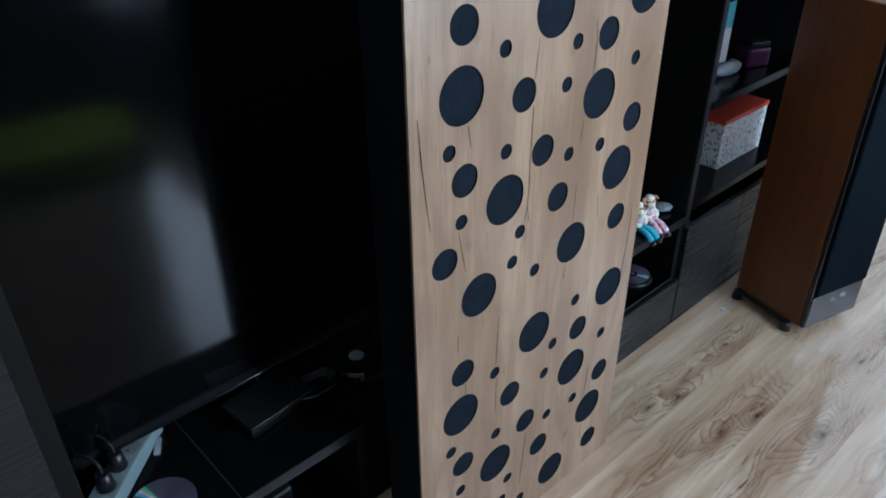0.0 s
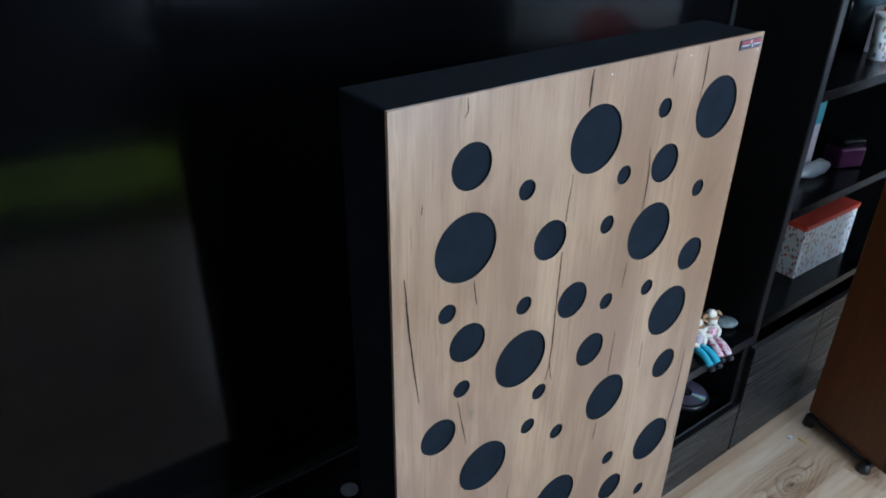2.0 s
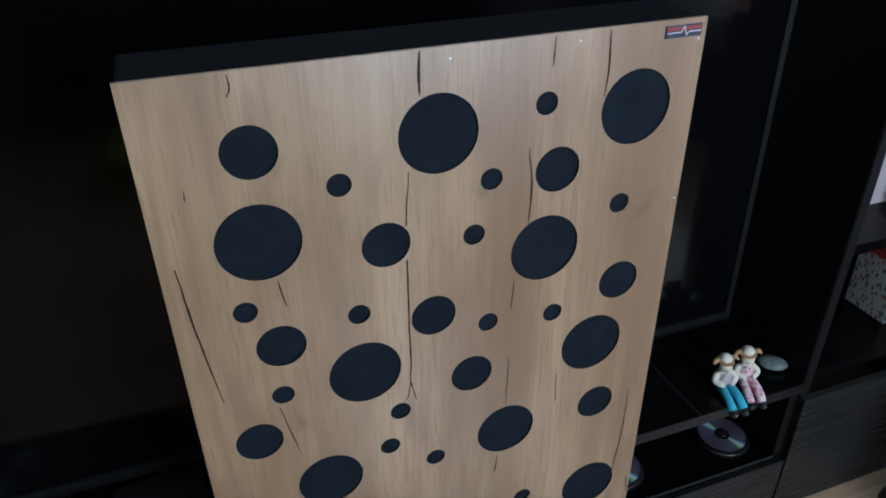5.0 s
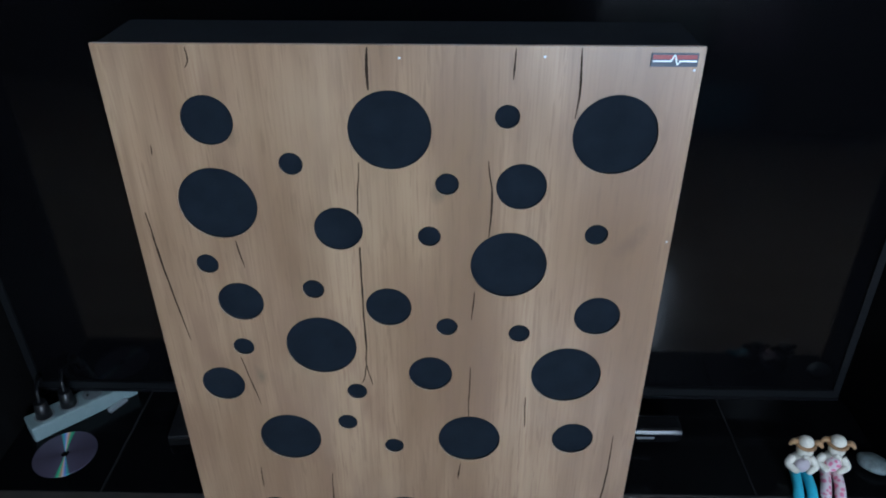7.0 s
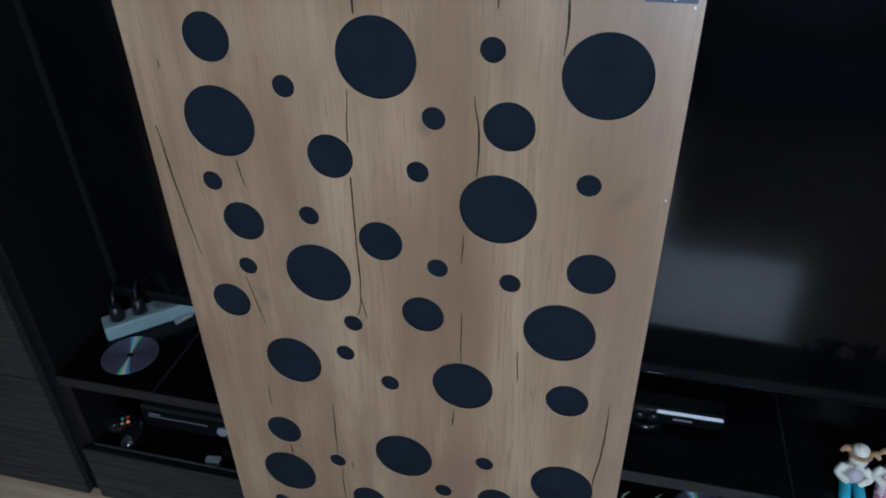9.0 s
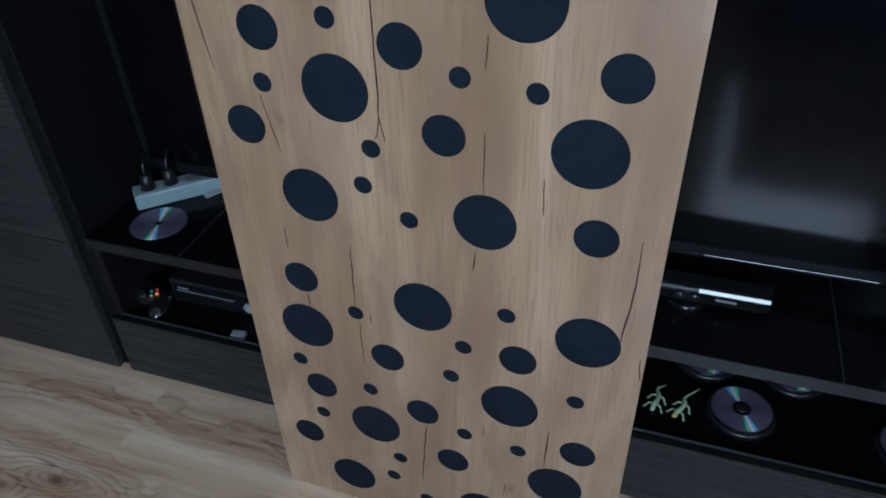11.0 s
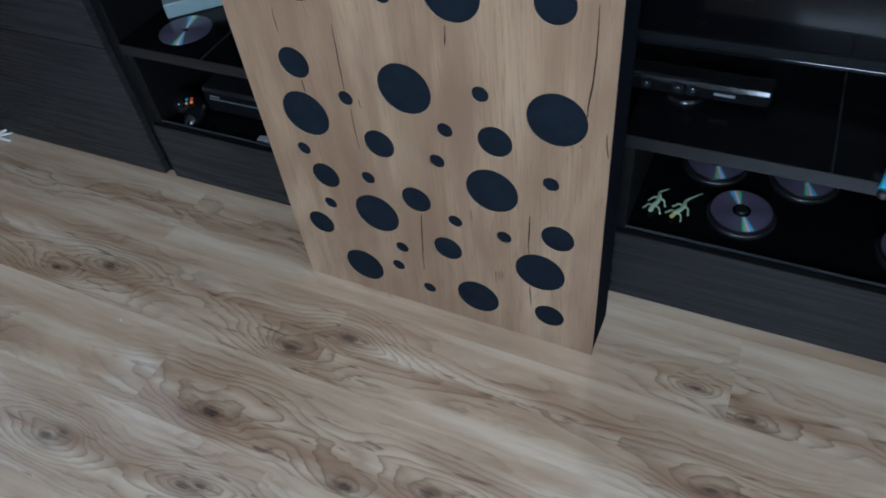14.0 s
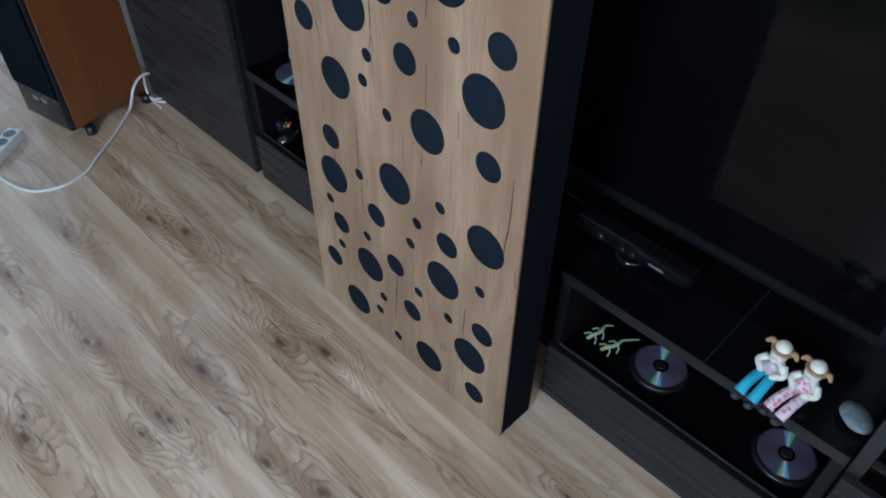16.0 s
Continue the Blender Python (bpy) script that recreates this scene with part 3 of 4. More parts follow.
for a, b in (((1.1475, 1.2650), (1.166, 1.2650)), ((1.166, 1.2650), (1.1695, 1.2720)), ((1.1695, 1.2720), (1.173, 1.2610)), ((1.173, 1.2610), (1.1755, 1.2650)), ((1.1755, 1.2650), (1.1925, 1.2650))):
    d = Vector((b[0] - a[0], 0, b[1] - a[1])).normalized().cross((0, 1, 0)) * 0.0007
    vs = [bm.verts.new((p[0] + k * d.x, PY - 0.0024, p[1] + k * d.z)) for p, k in ((a, -1), (a, 1), (b, 1), (b, -1))]
    bm.faces.new(vs)
part("pulse_line", bm, SILVER, badge, "white zigzag line")

# small pale specks on the board, modelled as shiny dots
for x, z in ((0.888, 1.266), (1.038, 1.268), (1.192, 1.255), (1.196, 1.049)):
    part("speck", ball((x, PY - 0.0002, z), (0.0014, 0.0007, 0.0014), seg=10), SILVER, board, "tiny shiny pale speck")

# ---- the wall unit: its fronts run along CAB's x ----
CAB = pose(0, 0.860, 0, 0, 0, 0.45)
SHELF, DEEP = 0.390, 0.52


def low_bench(x0, x1, seam, SHELF, NICHE):
    """A low open-fronted TV bench: drawer front, open niche, board on top in two lengths."""
    ob = thing("tv_bench", "low black open-fronted TV bench with a grey-oak drawer front", "TV bench", CAB, "TV benches")
    t = 0.022
    part("side_panel", box(x0, x0 + t, 0.004, DEEP, 0.012, SHELF - 0.027, 0.0012), BLACK_FOIL, ob)
    part("side_panel", box(x1 - t, x1, 0.004, DEEP, 0.012, SHELF - 0.027, 0.0012), BLACK_FOIL, ob)
    part("bottom_board", box(x0 + t, x1 - t, 0.004, DEEP, NICHE - 0.017, NICHE, 0.001), BLACK_GLOSS, ob, "glossy black niche floor")
    part("back_panel", box(x0 + t, x1 - t, DEEP - 0.01, DEEP, 0.012, SHELF - 0.027), BLACK_FOIL, ob)
    part("drawer_front", box(x0 + 0.002, x1 - 0.002, -0.014, -0.002, 0.004, NICHE + 0.006, 0.0012), GREY_FRONT, ob, "dark grey oak-foil drawer front")
    part("front_lip", box(x0 + t, x1 - t, -0.001, 0.0035, NICHE - 0.010, NICHE + 0.0125, 0.0008), SENSOR_BLACK, ob, "thin glossy black lip along the niche floor")
    # paler strip: the highlight on the lip's upper edge, given as colour
    part("lip_glint", box(x0 + t, x1 - t, -0.0012, 0.0037, NICHE + 0.0127, NICHE + 0.0142), LIP_GLINT, ob, "thin grey line painted as the lip's highlight")
    part("drawer_top_edge", box(x0 + 0.002, x1 - 0.002, -0.0138, -0.0022, NICHE + 0.0062, NICHE + 0.0085), BLACK_FOIL, ob, "black upper edge of the drawer front")
    for a, b in ((x0, seam), (seam + 0.0036, x1)):
        part("top_board", box(a, b, -0.002, DEEP, SHELF - 0.026, SHELF, 0.001), BLACK_GLOSS, ob, "glossy black board on top")
    part("seam_edge", box(seam + 0.0002, seam + 0.0034, 0.0, DEEP - 0.02, SHELF - 0.003, SHELF + 0.0006), GREY_FRONT, ob, "grey joint between the boards")
    part("edge_band", box(x0 + 0.001, x1 - 0.001, -0.0035, -0.0015, SHELF - 0.0255, SHELF - 0.0005), EDGE_GREY, ob, "dark grey front edge")
    return ob


LEFT, RIGHT, NICHE_L, NICHE = 0.385, 0.402, 0.163, 0.172
low_bench(0.052, 0.566, 0.280, LEFT, NICHE_L)
low_bench(1.180, 1.772, 1.500, RIGHT, NICHE)
ob = thing("tv_bench", "plain black middle bench under the television", "TV bench", CAB, "TV benches")
part("body", box(0.568, 1.178, 0.10, DEEP, 0.0, SHELF - 0.024, 0.001), BLACK_FOIL, ob)
part("top_board", box(0.568, 1.178, 0.10, DEEP, SHELF - 0.0225, SHELF - 0.001, 0.001), BLACK_GLOSS, ob)

ob = thing("tall_cabinet", "tall black-brown cabinet with dark grey oak-foil doors", "cabinet", CAB)
part("body", box(-0.632, 0.051, 0.004, DEEP, 0.0, 2.1, 0.0015), BLACK_FOIL, ob)
part("door", box(-0.630, 0.021, -0.016, 0.003, 0.004, 0.3735, 0.0012), GREY_FRONT, ob, "dark grey oak-foil lower door")
part("door", box(-0.630, 0.021, -0.016, 0.003, 0.3755, 2.09, 0.0012), GREY_FRONT, ob, "dark grey oak-foil tall upper door")

TX0, TX1 = 1.775, 2.46
ob = thing("shelf_tower", "tall black open shelving with grey doors below", "shelving", CAB)
part("side_panel", box(TX0, TX0 + 0.024, 0.004, DEEP, 0.0, 2.1, 0.0012), BLACK_FOIL, ob)
part("side_panel", box(TX1 - 0.024, TX1, 0.004, DEEP, 0.0, 2.1, 0.0012), BLACK_FOIL, ob)
for x in (TX0, TX1 - 0.024):
    part("front_edge", box(x + 0.001, x + 0.023, 0.0015, 0.0038, 0.362, 2.098), EDGE_GREY, ob, "dark grey front edge")
part("back_panel", box(TX0 + 0.024, TX1 - 0.024, DEEP - 0.01, DEEP, 0.0, 2.1), BLACK_FOIL, ob)
for z in (0.400, 0.716, 1.012, 1.34, 1.70, 2.076):
    part("shelf", box(TX0 + 0.024, TX1 - 0.024, 0.006, DEEP - 0.01, z, z + 0.024, 0.001), BLACK_GLOSS, ob, "black shelf board")
part("door", box(TX0 + 0.002, 2.112, -0.014, 0.003, 0.004, 0.360, 0.0012), GREY_FRONT, ob, "dark grey oak-foil door")
part("door", box(2.115, TX1 - 0.002, -0.014, 0.003, 0.004, 0.360, 0.0012), GREY_FRONT, ob, "dark grey oak-foil door")

# ---- the television ----
tv = thing("television", "very large black flat television switched off, glossy dark screen", "television", pose(0.068, 1.089, 0, 0, -0.9, -0.5))
TW, TZ0, TZ1 = 1.655, 0.432, 1.385
part("back_shell", box(0.0, TW, 0.006, 0.05, TZ0, TZ1, 0.006), BLACK_PLASTIC, tv)
part("screen", box(0.014, TW - 0.014, -0.001, 0.005, TZ0 + 0.022, TZ1 - 0.014), SCREEN, tv, "dark glossy screen")
bm = bmesh.new()
for a in ((0, 0.014, TZ0, TZ1), (TW - 0.014, TW, TZ0, TZ1), (0.014, TW - 0.014, TZ1 - 0.014, TZ1), (0.014, TW - 0.014, TZ0, TZ0 + 0.022)):
    box(a[0], a[1], -0.006, 0.006, a[2], a[3], bm=bm)
part("bezel", bm, BEZEL, tv, "narrow black bezel")
part("lower_trim", box(0.0, TW, -0.009, -0.006, TZ0 - 0.001, TZ0 + 0.006, 0.001), GLOSS_PLASTIC, tv, "glossy line along the bottom edge")
part("neck", box(0.72, 0.94, 0.02, 0.05, 0.392, TZ0 + 0.01, 0.004), BLACK_PLASTIC, tv)
part("foot", box(0.62, 1.04, -0.02, 0.14, 0.376, 0.392, 0.003), GLOSS_PLASTIC, tv)


# ---- floor-standing speakers ----
def speaker(m, d=0.272):
    ob = thing("floor_speaker", "tall cherry-veneer floor speaker with a blue-black grille", "speaker", m, "floor speakers")
    w, z0, z1 = 0.237, 0.032, 1.02
    part("cabinet", box(0, w, 0.014, d, z0, z1, 0.004), CHERRY, ob, "cherry-veneer cabinet")
    part("baffle", box(0.001, w - 0.001, 0.0, 0.0135, z0 + 0.001, z1 - 0.002, 0.002), BLACK_PLASTIC, ob)
    part("grille", box(0.006, w - 0.006, -0.014, -0.001, z0 + 0.125, z1 - 0.02, 0.006), GRILLE, ob, "blue-black cloth grille")
    part("foot_plate", box(0.004, w - 0.004, -0.006, -0.001, z0 + 0.006, z0 + 0.12, 0.002), GLOSS_PLASTIC, ob, "glossy black plate below the grille")
    bm = bmesh.new()
    for x in (0.095, 0.142):
        ball((x, -0.0065, z0 + 0.088 + (x - 0.118) * 0.1), (0.016, 0.003, 0.0075), bm, turn=(0, 12, 0))
    part("badge", bm, GREY_PLASTIC, ob, "small grey oval badge")
    for y in (0.055, d - 0.02):
        bar = part("foot_bar", box(-0.012, w + 0.012, y - 0.012, y + 0.012, 0.014, z0, 0.003), BLACK_PLASTIC, ob, "black cross bar")
        for x in (-0.008, w + 0.008):
            part("spike_foot", disc(x, y, 0.015, 0.019, 0.03, seg=20, r2=0.014), BLACK_PLASTIC, bar)
    rail = box(-0.012, -0.002, 0.055, d - 0.02, 0.018, 0.03, 0.002)
    part("side_rail", rail, BLACK_PLASTIC, ob)
    return ob


speaker(pose(2.016, 0.545, 0, 0, 0, -15))
speaker(pose(-0.780, 0.464, 0, 0, 0, 12), 0.31)

# ---- on the right bench ----
top = RIGHT
kin = thing("sensor_camera", "black bar-shaped sensor camera on a small foot", "sensor camera", pose(1.113, 0.988, 0, 0, 0, 0.7))
part("bar", box(0.0, 0.28, -0.006, 0.042, 0.414, 0.445, 0.008), SENSOR_BLACK, kin, "glossy black sensor bar")
part("face", box(0.012, 0.268, -0.0085, -0.0055, 0.417, 0.4380, 0.001), SENSOR_BLACK, kin)
# extra sloped strip, shaped so that a highlight runs along half the bar
bm = bmesh.new()
rim = [[bm.verts.new((x, y, z)) for y, z in ((-0.0078, 0.4385), (-0.0048, 0.4444), (0.004, 0.4444), (0.004, 0.4385))] for x in (0.158, 0.274)]
bm.faces.new(rim[0]), bm.faces.new(rim[1][::-1])
for k in range(4):
    bm.faces.new((rim[0][k], rim[0][k - 1], rim[1][k - 1], rim[1][k]))
part("highlight_rim", bm, GLOSS_PLASTIC, kin, "glossy slope added to catch the window as a highlight")
for x in (0.075, 0.128, 0.152):
    eye = part("lens", disc(x, -0.0115, 0.431, 0.0085, 0.006, axis="y", seg=24), BEZEL, kin, "ringed glass lens")
    part("glass", ball((x, -0.0142, 0.431), (0.0062, 0.002, 0.0062), seg=14), LENS, eye)
part("wordmark", box(0.188, 0.222, -0.0092, -0.0082, 0.4265, 0.4315), GREY_PLASTIC, kin, "plain pale bar")
part("neck", disc(0.14, 0.02, 0.405, 0.016, 0.022, seg=20), BLACK_PLASTIC, kin)
part("foot", disc(0.14, 0.015, top + 0.005, 0.038, 0.01, seg=32, r2=0.034), GLOSS_PLASTIC, kin)


def cd_stack(x, y, z, m=0.0, n=0.004):
    ob = thing("disc_stack", "short spindle stack of shiny rainbow discs on a black base", "discs", pose(x, y, z, 0, 0, m), "disc stacks")
    part("base", disc(0, 0, 0.004, 0.064, 0.008, seg=48, r2=0.061), BLACK_PLASTIC, ob)
    for i in range(4):
        part("disc", disc(0, 0, 0.0094 + i * n / 4, 0.0575, 0.0016, seg=56), BLACK_PLASTIC, ob)
    part("top_disc", annulus(0.0175, 0.0545, 0.0088 + n, 0.0096 + n), DISC, ob, "disc with a painted rainbow sheen")
    part("hub", disc(0, 0, 0.0098 + n, 0.0105, 0.008, seg=24), BLACK_PLASTIC, ob)
    part("hub_ring", disc(0, 0, 0.0094 + n, 0.0165, 0.0012, seg=32), GLOSS_PLASTIC, ob)


cd_stack(1.394, 0.979, NICHE, 22)
cd_stack(1.685, 0.975, NICHE, 20)
cd_stack(1.325, 1.108, NICHE, 18)
cd_stack(1.490, 1.112, NICHE, 18)


def lizard(m, length, ochre):
    bm = bmesh.new()
    tube([(0, 0, 0.006), (0.012, 0.001, 0.008), (0.03, -0.002, 0.008), (0.046, 0.001, 0.007), (0.066, 0.008, 0.004), (length, -0.004, 0.003)],
         [0.003, 0.0056, 0.0047, 0.005, 0.0026, 0.0007], bm, seg=10)
    ball((0.002, 0, 0.0075), (0.0075, 0.0054, 0.0044), bm, mat=1 if ochre else 0)
    for x, s in ((0.017, 1), (0.017, -1), (0.043, 1), (0.043, -1)):
        tube([(x, 0, 0.007), (x - 0.002, s * 0.012, 0.007), (x - 0.008, s * 0.017, 0.002), (x - 0.012, s * 0.02, 0.002)], [0.0023, 0.002, 0.0016, 0.0022], bm, seg=6, steps=4)
    return single("toy_lizard", bm, [LIZARD, LIZARD_HEAD], "small pale green rubber toy lizard with an ochre head" if ochre else "small pale green rubber toy lizard", "toy", m, group="toy lizards")


lizard(pose(1.235, 0.934, NICHE, 0, 0, 78) @ Matrix.Scale(0.88, 4), 0.085, False)
lizard(pose(1.276, 0.930, NICHE, 0, 0, 66) @ Matrix.Scale(0.88, 4), 0.108, True)


def doll(m, trousers, top_mat, label):
    """A seated plush figure, legs stretched over the edge of the board, a wide hat on its head."""
    bm = bmesh.new()
    ball((0, 0.0, 0.026), (0.022, 0.019, 0.029), bm, 1)
    ball((0, -0.012, 0.032), (0.016, 0.012, 0.018), bm, 2)
    ball((0, -0.003, 0.066), (0.0165, 0.016, 0.0165), bm, 0)
    ball((0, -0.017, 0.061), (0.008, 0.007, 0.0065), bm, 0)
    for s in (-1, 1):
        tube([(s * 0.017, 0, 0.043), (s * 0.027, -0.011, 0.031), (s * 0.014, -0.023, 0.026)], [0.008, 0.0075, 0.007], bm, mat=1)
        ball((s * 0.013, -0.024, 0.026), (0.0065, 0.0065, 0.006), bm, 0)
        tube([(s * 0.010, -0.006, 0.011), (s * 0.012, -0.034, 0.012), (s * 0.0135, -0.058, 0.006), (s * 0.014, -0.076, -0.008)], [0.0105, 0.0105, 0.0105, 0.012], bm, mat=3, seg=10)
        ball((s * 0.0145, -0.084, -0.013), (0.0095, 0.012, 0.008), bm, 4, (-35, 0, 0))
        tube([(s * 0.012, 0.004, 0.074), (s * 0.024, 0.003, 0.083), (s * 0.033, -0.002, 0.076)], [0.005, 0.0065, 0.003], bm, mat=5)
    disc(0, 0.003, 0.0785, 0.022, 0.004, bm, 24, 5, r2=0.019)
    ball((0, 0.003, 0.083), (0.0155, 0.0155, 0.013), bm, 0)
    return single("plush_doll", bm, [CREAM, CREAM, top_mat, trousers, SHOE, STRAW], label, "doll", m, group="plush dolls")


doll(pose(1.597, 0.931, top, 0, 0, -6) @ Matrix.Scale(0.9, 4), BLUE_CLOTH, PINK_WHITE, "seated plush doll in straw hat and turquoise trousers")
doll(pose(1.657, 0.934, top, 0, 0, -14) @ Matrix.Scale(0.9, 4), PINK_CLOTH, PINK_CLOTH, "seated plush doll in straw hat and pink flowered trousers")
bm = ball((0, 0, 0.013), (0.032, 0.024, 0.012), seg=28)
for v in bm.verts:
    v.co += v.co.normalized() * 0.0022 * noise.noise(v.co * 55)
single("stone", bm, STONE, "flat rounded grey pebble with pale veins on the bench", "stone", pose(1.744, 0.942, top, 0, 0, -40))

# ---- on the left bench ----
top = LEFT
def power_strip(m, sockets, plugs, label, shell):
    ob = thing("power_strip", label, "power strip", m, "power strips")
    n = 0.048 * sockets + 0.02
    part("body", box(0, n, 0, 0.052, 0.0, 0.036, 0.004), shell, ob)
    for i in range(sockets):
        x = 0.034 + 0.048 * i
        well = part("socket", disc(x, 0.026, 0.0362, 0.0195, 0.0016, seg=28), GREY_PLASTIC, ob, "round socket")
        for s in (-1, 1):
            part("pin_hole", disc(x + 0.0095 * s, 0.026, 0.0374, 0.0028, 0.001, seg=10), BLACK_PLASTIC, well)
        if i in plugs:
            plug = part("plug", disc(x, 0.026, 0.055, 0.016, 0.036, seg=20, r2=0.012), BLACK_PLASTIC, ob, "black plug")
            part("lead", tube([(x, 0.026, 0.07), (x + 0.004, 0.035, 0.095), (x + 0.02, 0.08, 0.09), (x + 0.03, 0.12, 0.02)], 0.0035), BLACK_PLASTIC, plug)
    return ob


power_strip(pose(0.100, 0.976, top, 0, 0, 44), 4, (0, 1), "white four-way power strip with black plugs on the bench", STRIP_SHADED)
power_strip(pose(-0.578, 0.270, 0, 0, 0, 128), 3, (), "white three-way power strip lying on the floor", WHITE_PLASTIC)
ob = thing("disc", "single shiny rainbow disc lying on the bench", "disc", pose(0.172, 0.950, top, 0, 0, 200))
part("foil", annulus(0.0075, 0.06, 0.0, 0.0012), DISC, ob)
single("usb_stick", box(-0.022, 0.022, -0.006, 0.006, 0.0, 0.008, 0.002), SILVER, "small silver memory stick on the bench", "memory stick", pose(0.223, 1.085, top, 0, 0, 62))
ob = thing("flat_box", "flat black plastic box lying on the bench", "box", pose(0.445, 1.04, top, 0, 0, 6))
part("box_body", box(-0.08, 0.08, -0.055, 0.055, 0, 0.016, 0.002), BLACK_FOIL, ob)
part("lid", box(-0.079, 0.079, -0.054, 0.054, 0.0165, 0.024, 0.002), BLACK_PLASTIC, ob)
puck = thing("round_device", "low round black device with a pale emblem on its lid", "device", pose(0.668, 1.02, SHELF - 0.001))
part("body", disc(0, 0, 0.012, 0.075, 0.024, seg=48, r2=0.07), GLOSS_PLASTIC, puck)
part("emblem", disc(-0.01, -0.004, 0.0245, 0.017, 0.001, seg=24), GREY_PLASTIC, puck, "pale round emblem")
bm = bmesh.new()
for k in range(3):
    r = 0.04 + 0.006 * k
    tube([(0.545 + r * math.cos(a), 1.01 + 0.7 * r * math.sin(a), SHELF + 0.006 + 0.004 * k + 0.003 * math.sin(3 * a)) for a in (i * 0.7 for i in range(10))], 0.0032, bm)
tube([(0.505, 1.03, top + 0.006), (0.46, 1.09, top + 0.02), (0.455, 1.11, top + 0.05)], 0.0028, bm)
single("coiled_cable", bm, GLOSS_PLASTIC, "coiled glossy black cable on the bench", "cable")

pad = thing("game_controller", "black game controller with coloured buttons in the open niche", "controller", pose(0.1, 0.935, NICHE_L, 12, 0, -14))
bm = ball((0, 0, 0.028), (0.055, 0.035, 0.02), seg=24)
for s in (-1, 1):
    ball((s * 0.052, -0.012, 0.022), (0.026, 0.045, 0.02), bm, turn=(0, 0, s * 24))
part("shell", bm, GLOSS_PLASTIC, pad)
for i, mt in enumerate((LED_ORANGE, RED, TEAL, LIZARD_HEAD)):
    a = i * math.pi / 2
    part("button", ball((0.034 + 0.009 * math.cos(a), -0.002 + 0.009 * math.sin(a), 0.0465), (0.004, 0.004, 0.003), seg=10), mt, pad, "coloured round button")
for x, y in ((-0.036, 0.002), (0.018, -0.02)):
    part("thumb_stick", disc(x, y, 0.05, 0.009, 0.012, seg=18), BLACK_PLASTIC, pad)
cons = thing("game_console", "flat black game console in the open niche", "console", pose(0.152, 0.945, NICHE_L, 0, 0, 0.7))
part("case", box(0, 0.27, 0, 0.26, 0.004, 0.07, 0.005), BLACK_PLASTIC, cons)
part("front_strip", box(0.004, 0.266, -0.003, 0.001, 0.012, 0.06, 0.001), GLOSS_PLASTIC, cons)
part("tray_line", box(0.02, 0.17, -0.0042, -0.0028, 0.042, 0.0445), GREY_PLASTIC, cons)
part("wordmark", box(0.024, 0.052, -0.0042, -0.0028, 0.049, 0.053), GREY_PLASTIC, cons, "plain pale bar")
part("power_button", disc(0.205, -0.005, 0.034, 0.012, 0.006, axis="y", seg=24), SILVER, cons, "round silver button")
for x in (0.03, 0.24):
    part("rubber_foot", box(x - 0.012, x + 0.012, 0.02, 0.24, 0, 0.0045), BLACK_PLASTIC, cons)
single("dongle", box(-0.016, 0.016, -0.009, 0.009, 0, 0.012, 0.002), SILVER, "small silver adapter lying in the niche", "adapter", pose(0.36, 0.885, NICHE_L, 0, 0, 8))

# ---- in the shelf tower ----
BOXZ = 0.424
ob = thing("gift_box", "white card box printed with small trees, red lid", "box", pose(2.074, 0.955, BOXZ, 0, 0, 0), "")
part("box_body", box(0, 0.28, 0, 0.115, 0, 0.152, 0.002), CARD, ob, "white card printed with grey and red trees")
part("lid", box(-0.003, 0.283, -0.003, 0.118, 0.153, 0.168, 0.002), RED, ob, "red card lid")
S2, S3 = 0.740, 1.036
ob = thing("tall_carton", "pale pink carton with a tall teal upper part", "carton", pose(2.048, 1.002, S2))
part("lower_half", box(-0.15, 0.042, 0, 0.05, 0.0, 0.135, 0.002), PINK_WHITE, ob)
part("upper_half", box(-0.0425, 0.0425, -0.0005, 0.0505, 0.136, 0.222, 0.002), TEAL, ob, "teal upper part")
bm = ball((0, 0, 0.02), (0.07, 0.02, 0.022), seg=24)
for v in bm.verts:
    v.co.z = max(0.0, v.co.z + 0.006 * noise.noise(v.co * 40))
single("ornament", bm, GREY_PLASTIC, "small pale grey carved ornament before the carton", "ornament", pose(2.065, 0.978, S2, 0, 0, -3))
ob = thing("small_jar", "small purple jar with a dark lid on the shelf", "jar", pose(2.208, 0.975, S2, 0, 0, -22))
part("jar_body", box(-0.042, 0.042, -0.03, 0.03, 0, 0.06, 0.008), PURPLE, ob)
part("lid", box(-0.036, 0.036, -0.026, 0.026, 0.0605, 0.079, 0.005), BEZEL, ob)
ob = thing("glass_jug", "clear glass jug on the upper shelf", "jug", pose(2.325, 1.075, S3))
bm = disc(0, 0, 0.062, 0.034, 0.124, seg=28, r2=0.044)
part("vessel", bm, plain("frosted_glass", (0.06, 0.08, 0.095), 0.12, vary=0.1), ob, "bluish glass")
part("spout", ball((-0.026, 0, 0.124), (0.014, 0.01, 0.008)), WHITE_PLASTIC, ob)
ob = thing("cup", "pale printed tumbler with a white lid on the shelf", "cup", pose(2.205, 0.962, S3))
part("cup_body", disc(0, 0, 0.05, 0.026, 0.1, seg=28, r2=0.031), CARD, ob, "white cup printed with small flowers")
part("lid", disc(0, 0, 0.105, 0.033, 0.012, seg=28), WHITE_PLASTIC, ob)
ob = thing("carton", "white carton with a red corner on the upper shelf", "carton", pose(2.29, 0.965, S3, 0, 0, 6))
part("carton_body", box(-0.04, 0.10, 0, 0.06, 0, 0.115, 0.002), PINK_WHITE, ob)
part("red_corner", box(-0.0405, -0.005, -0.001, 0.04, 0.085, 0.1165, 0.001), RED, ob)

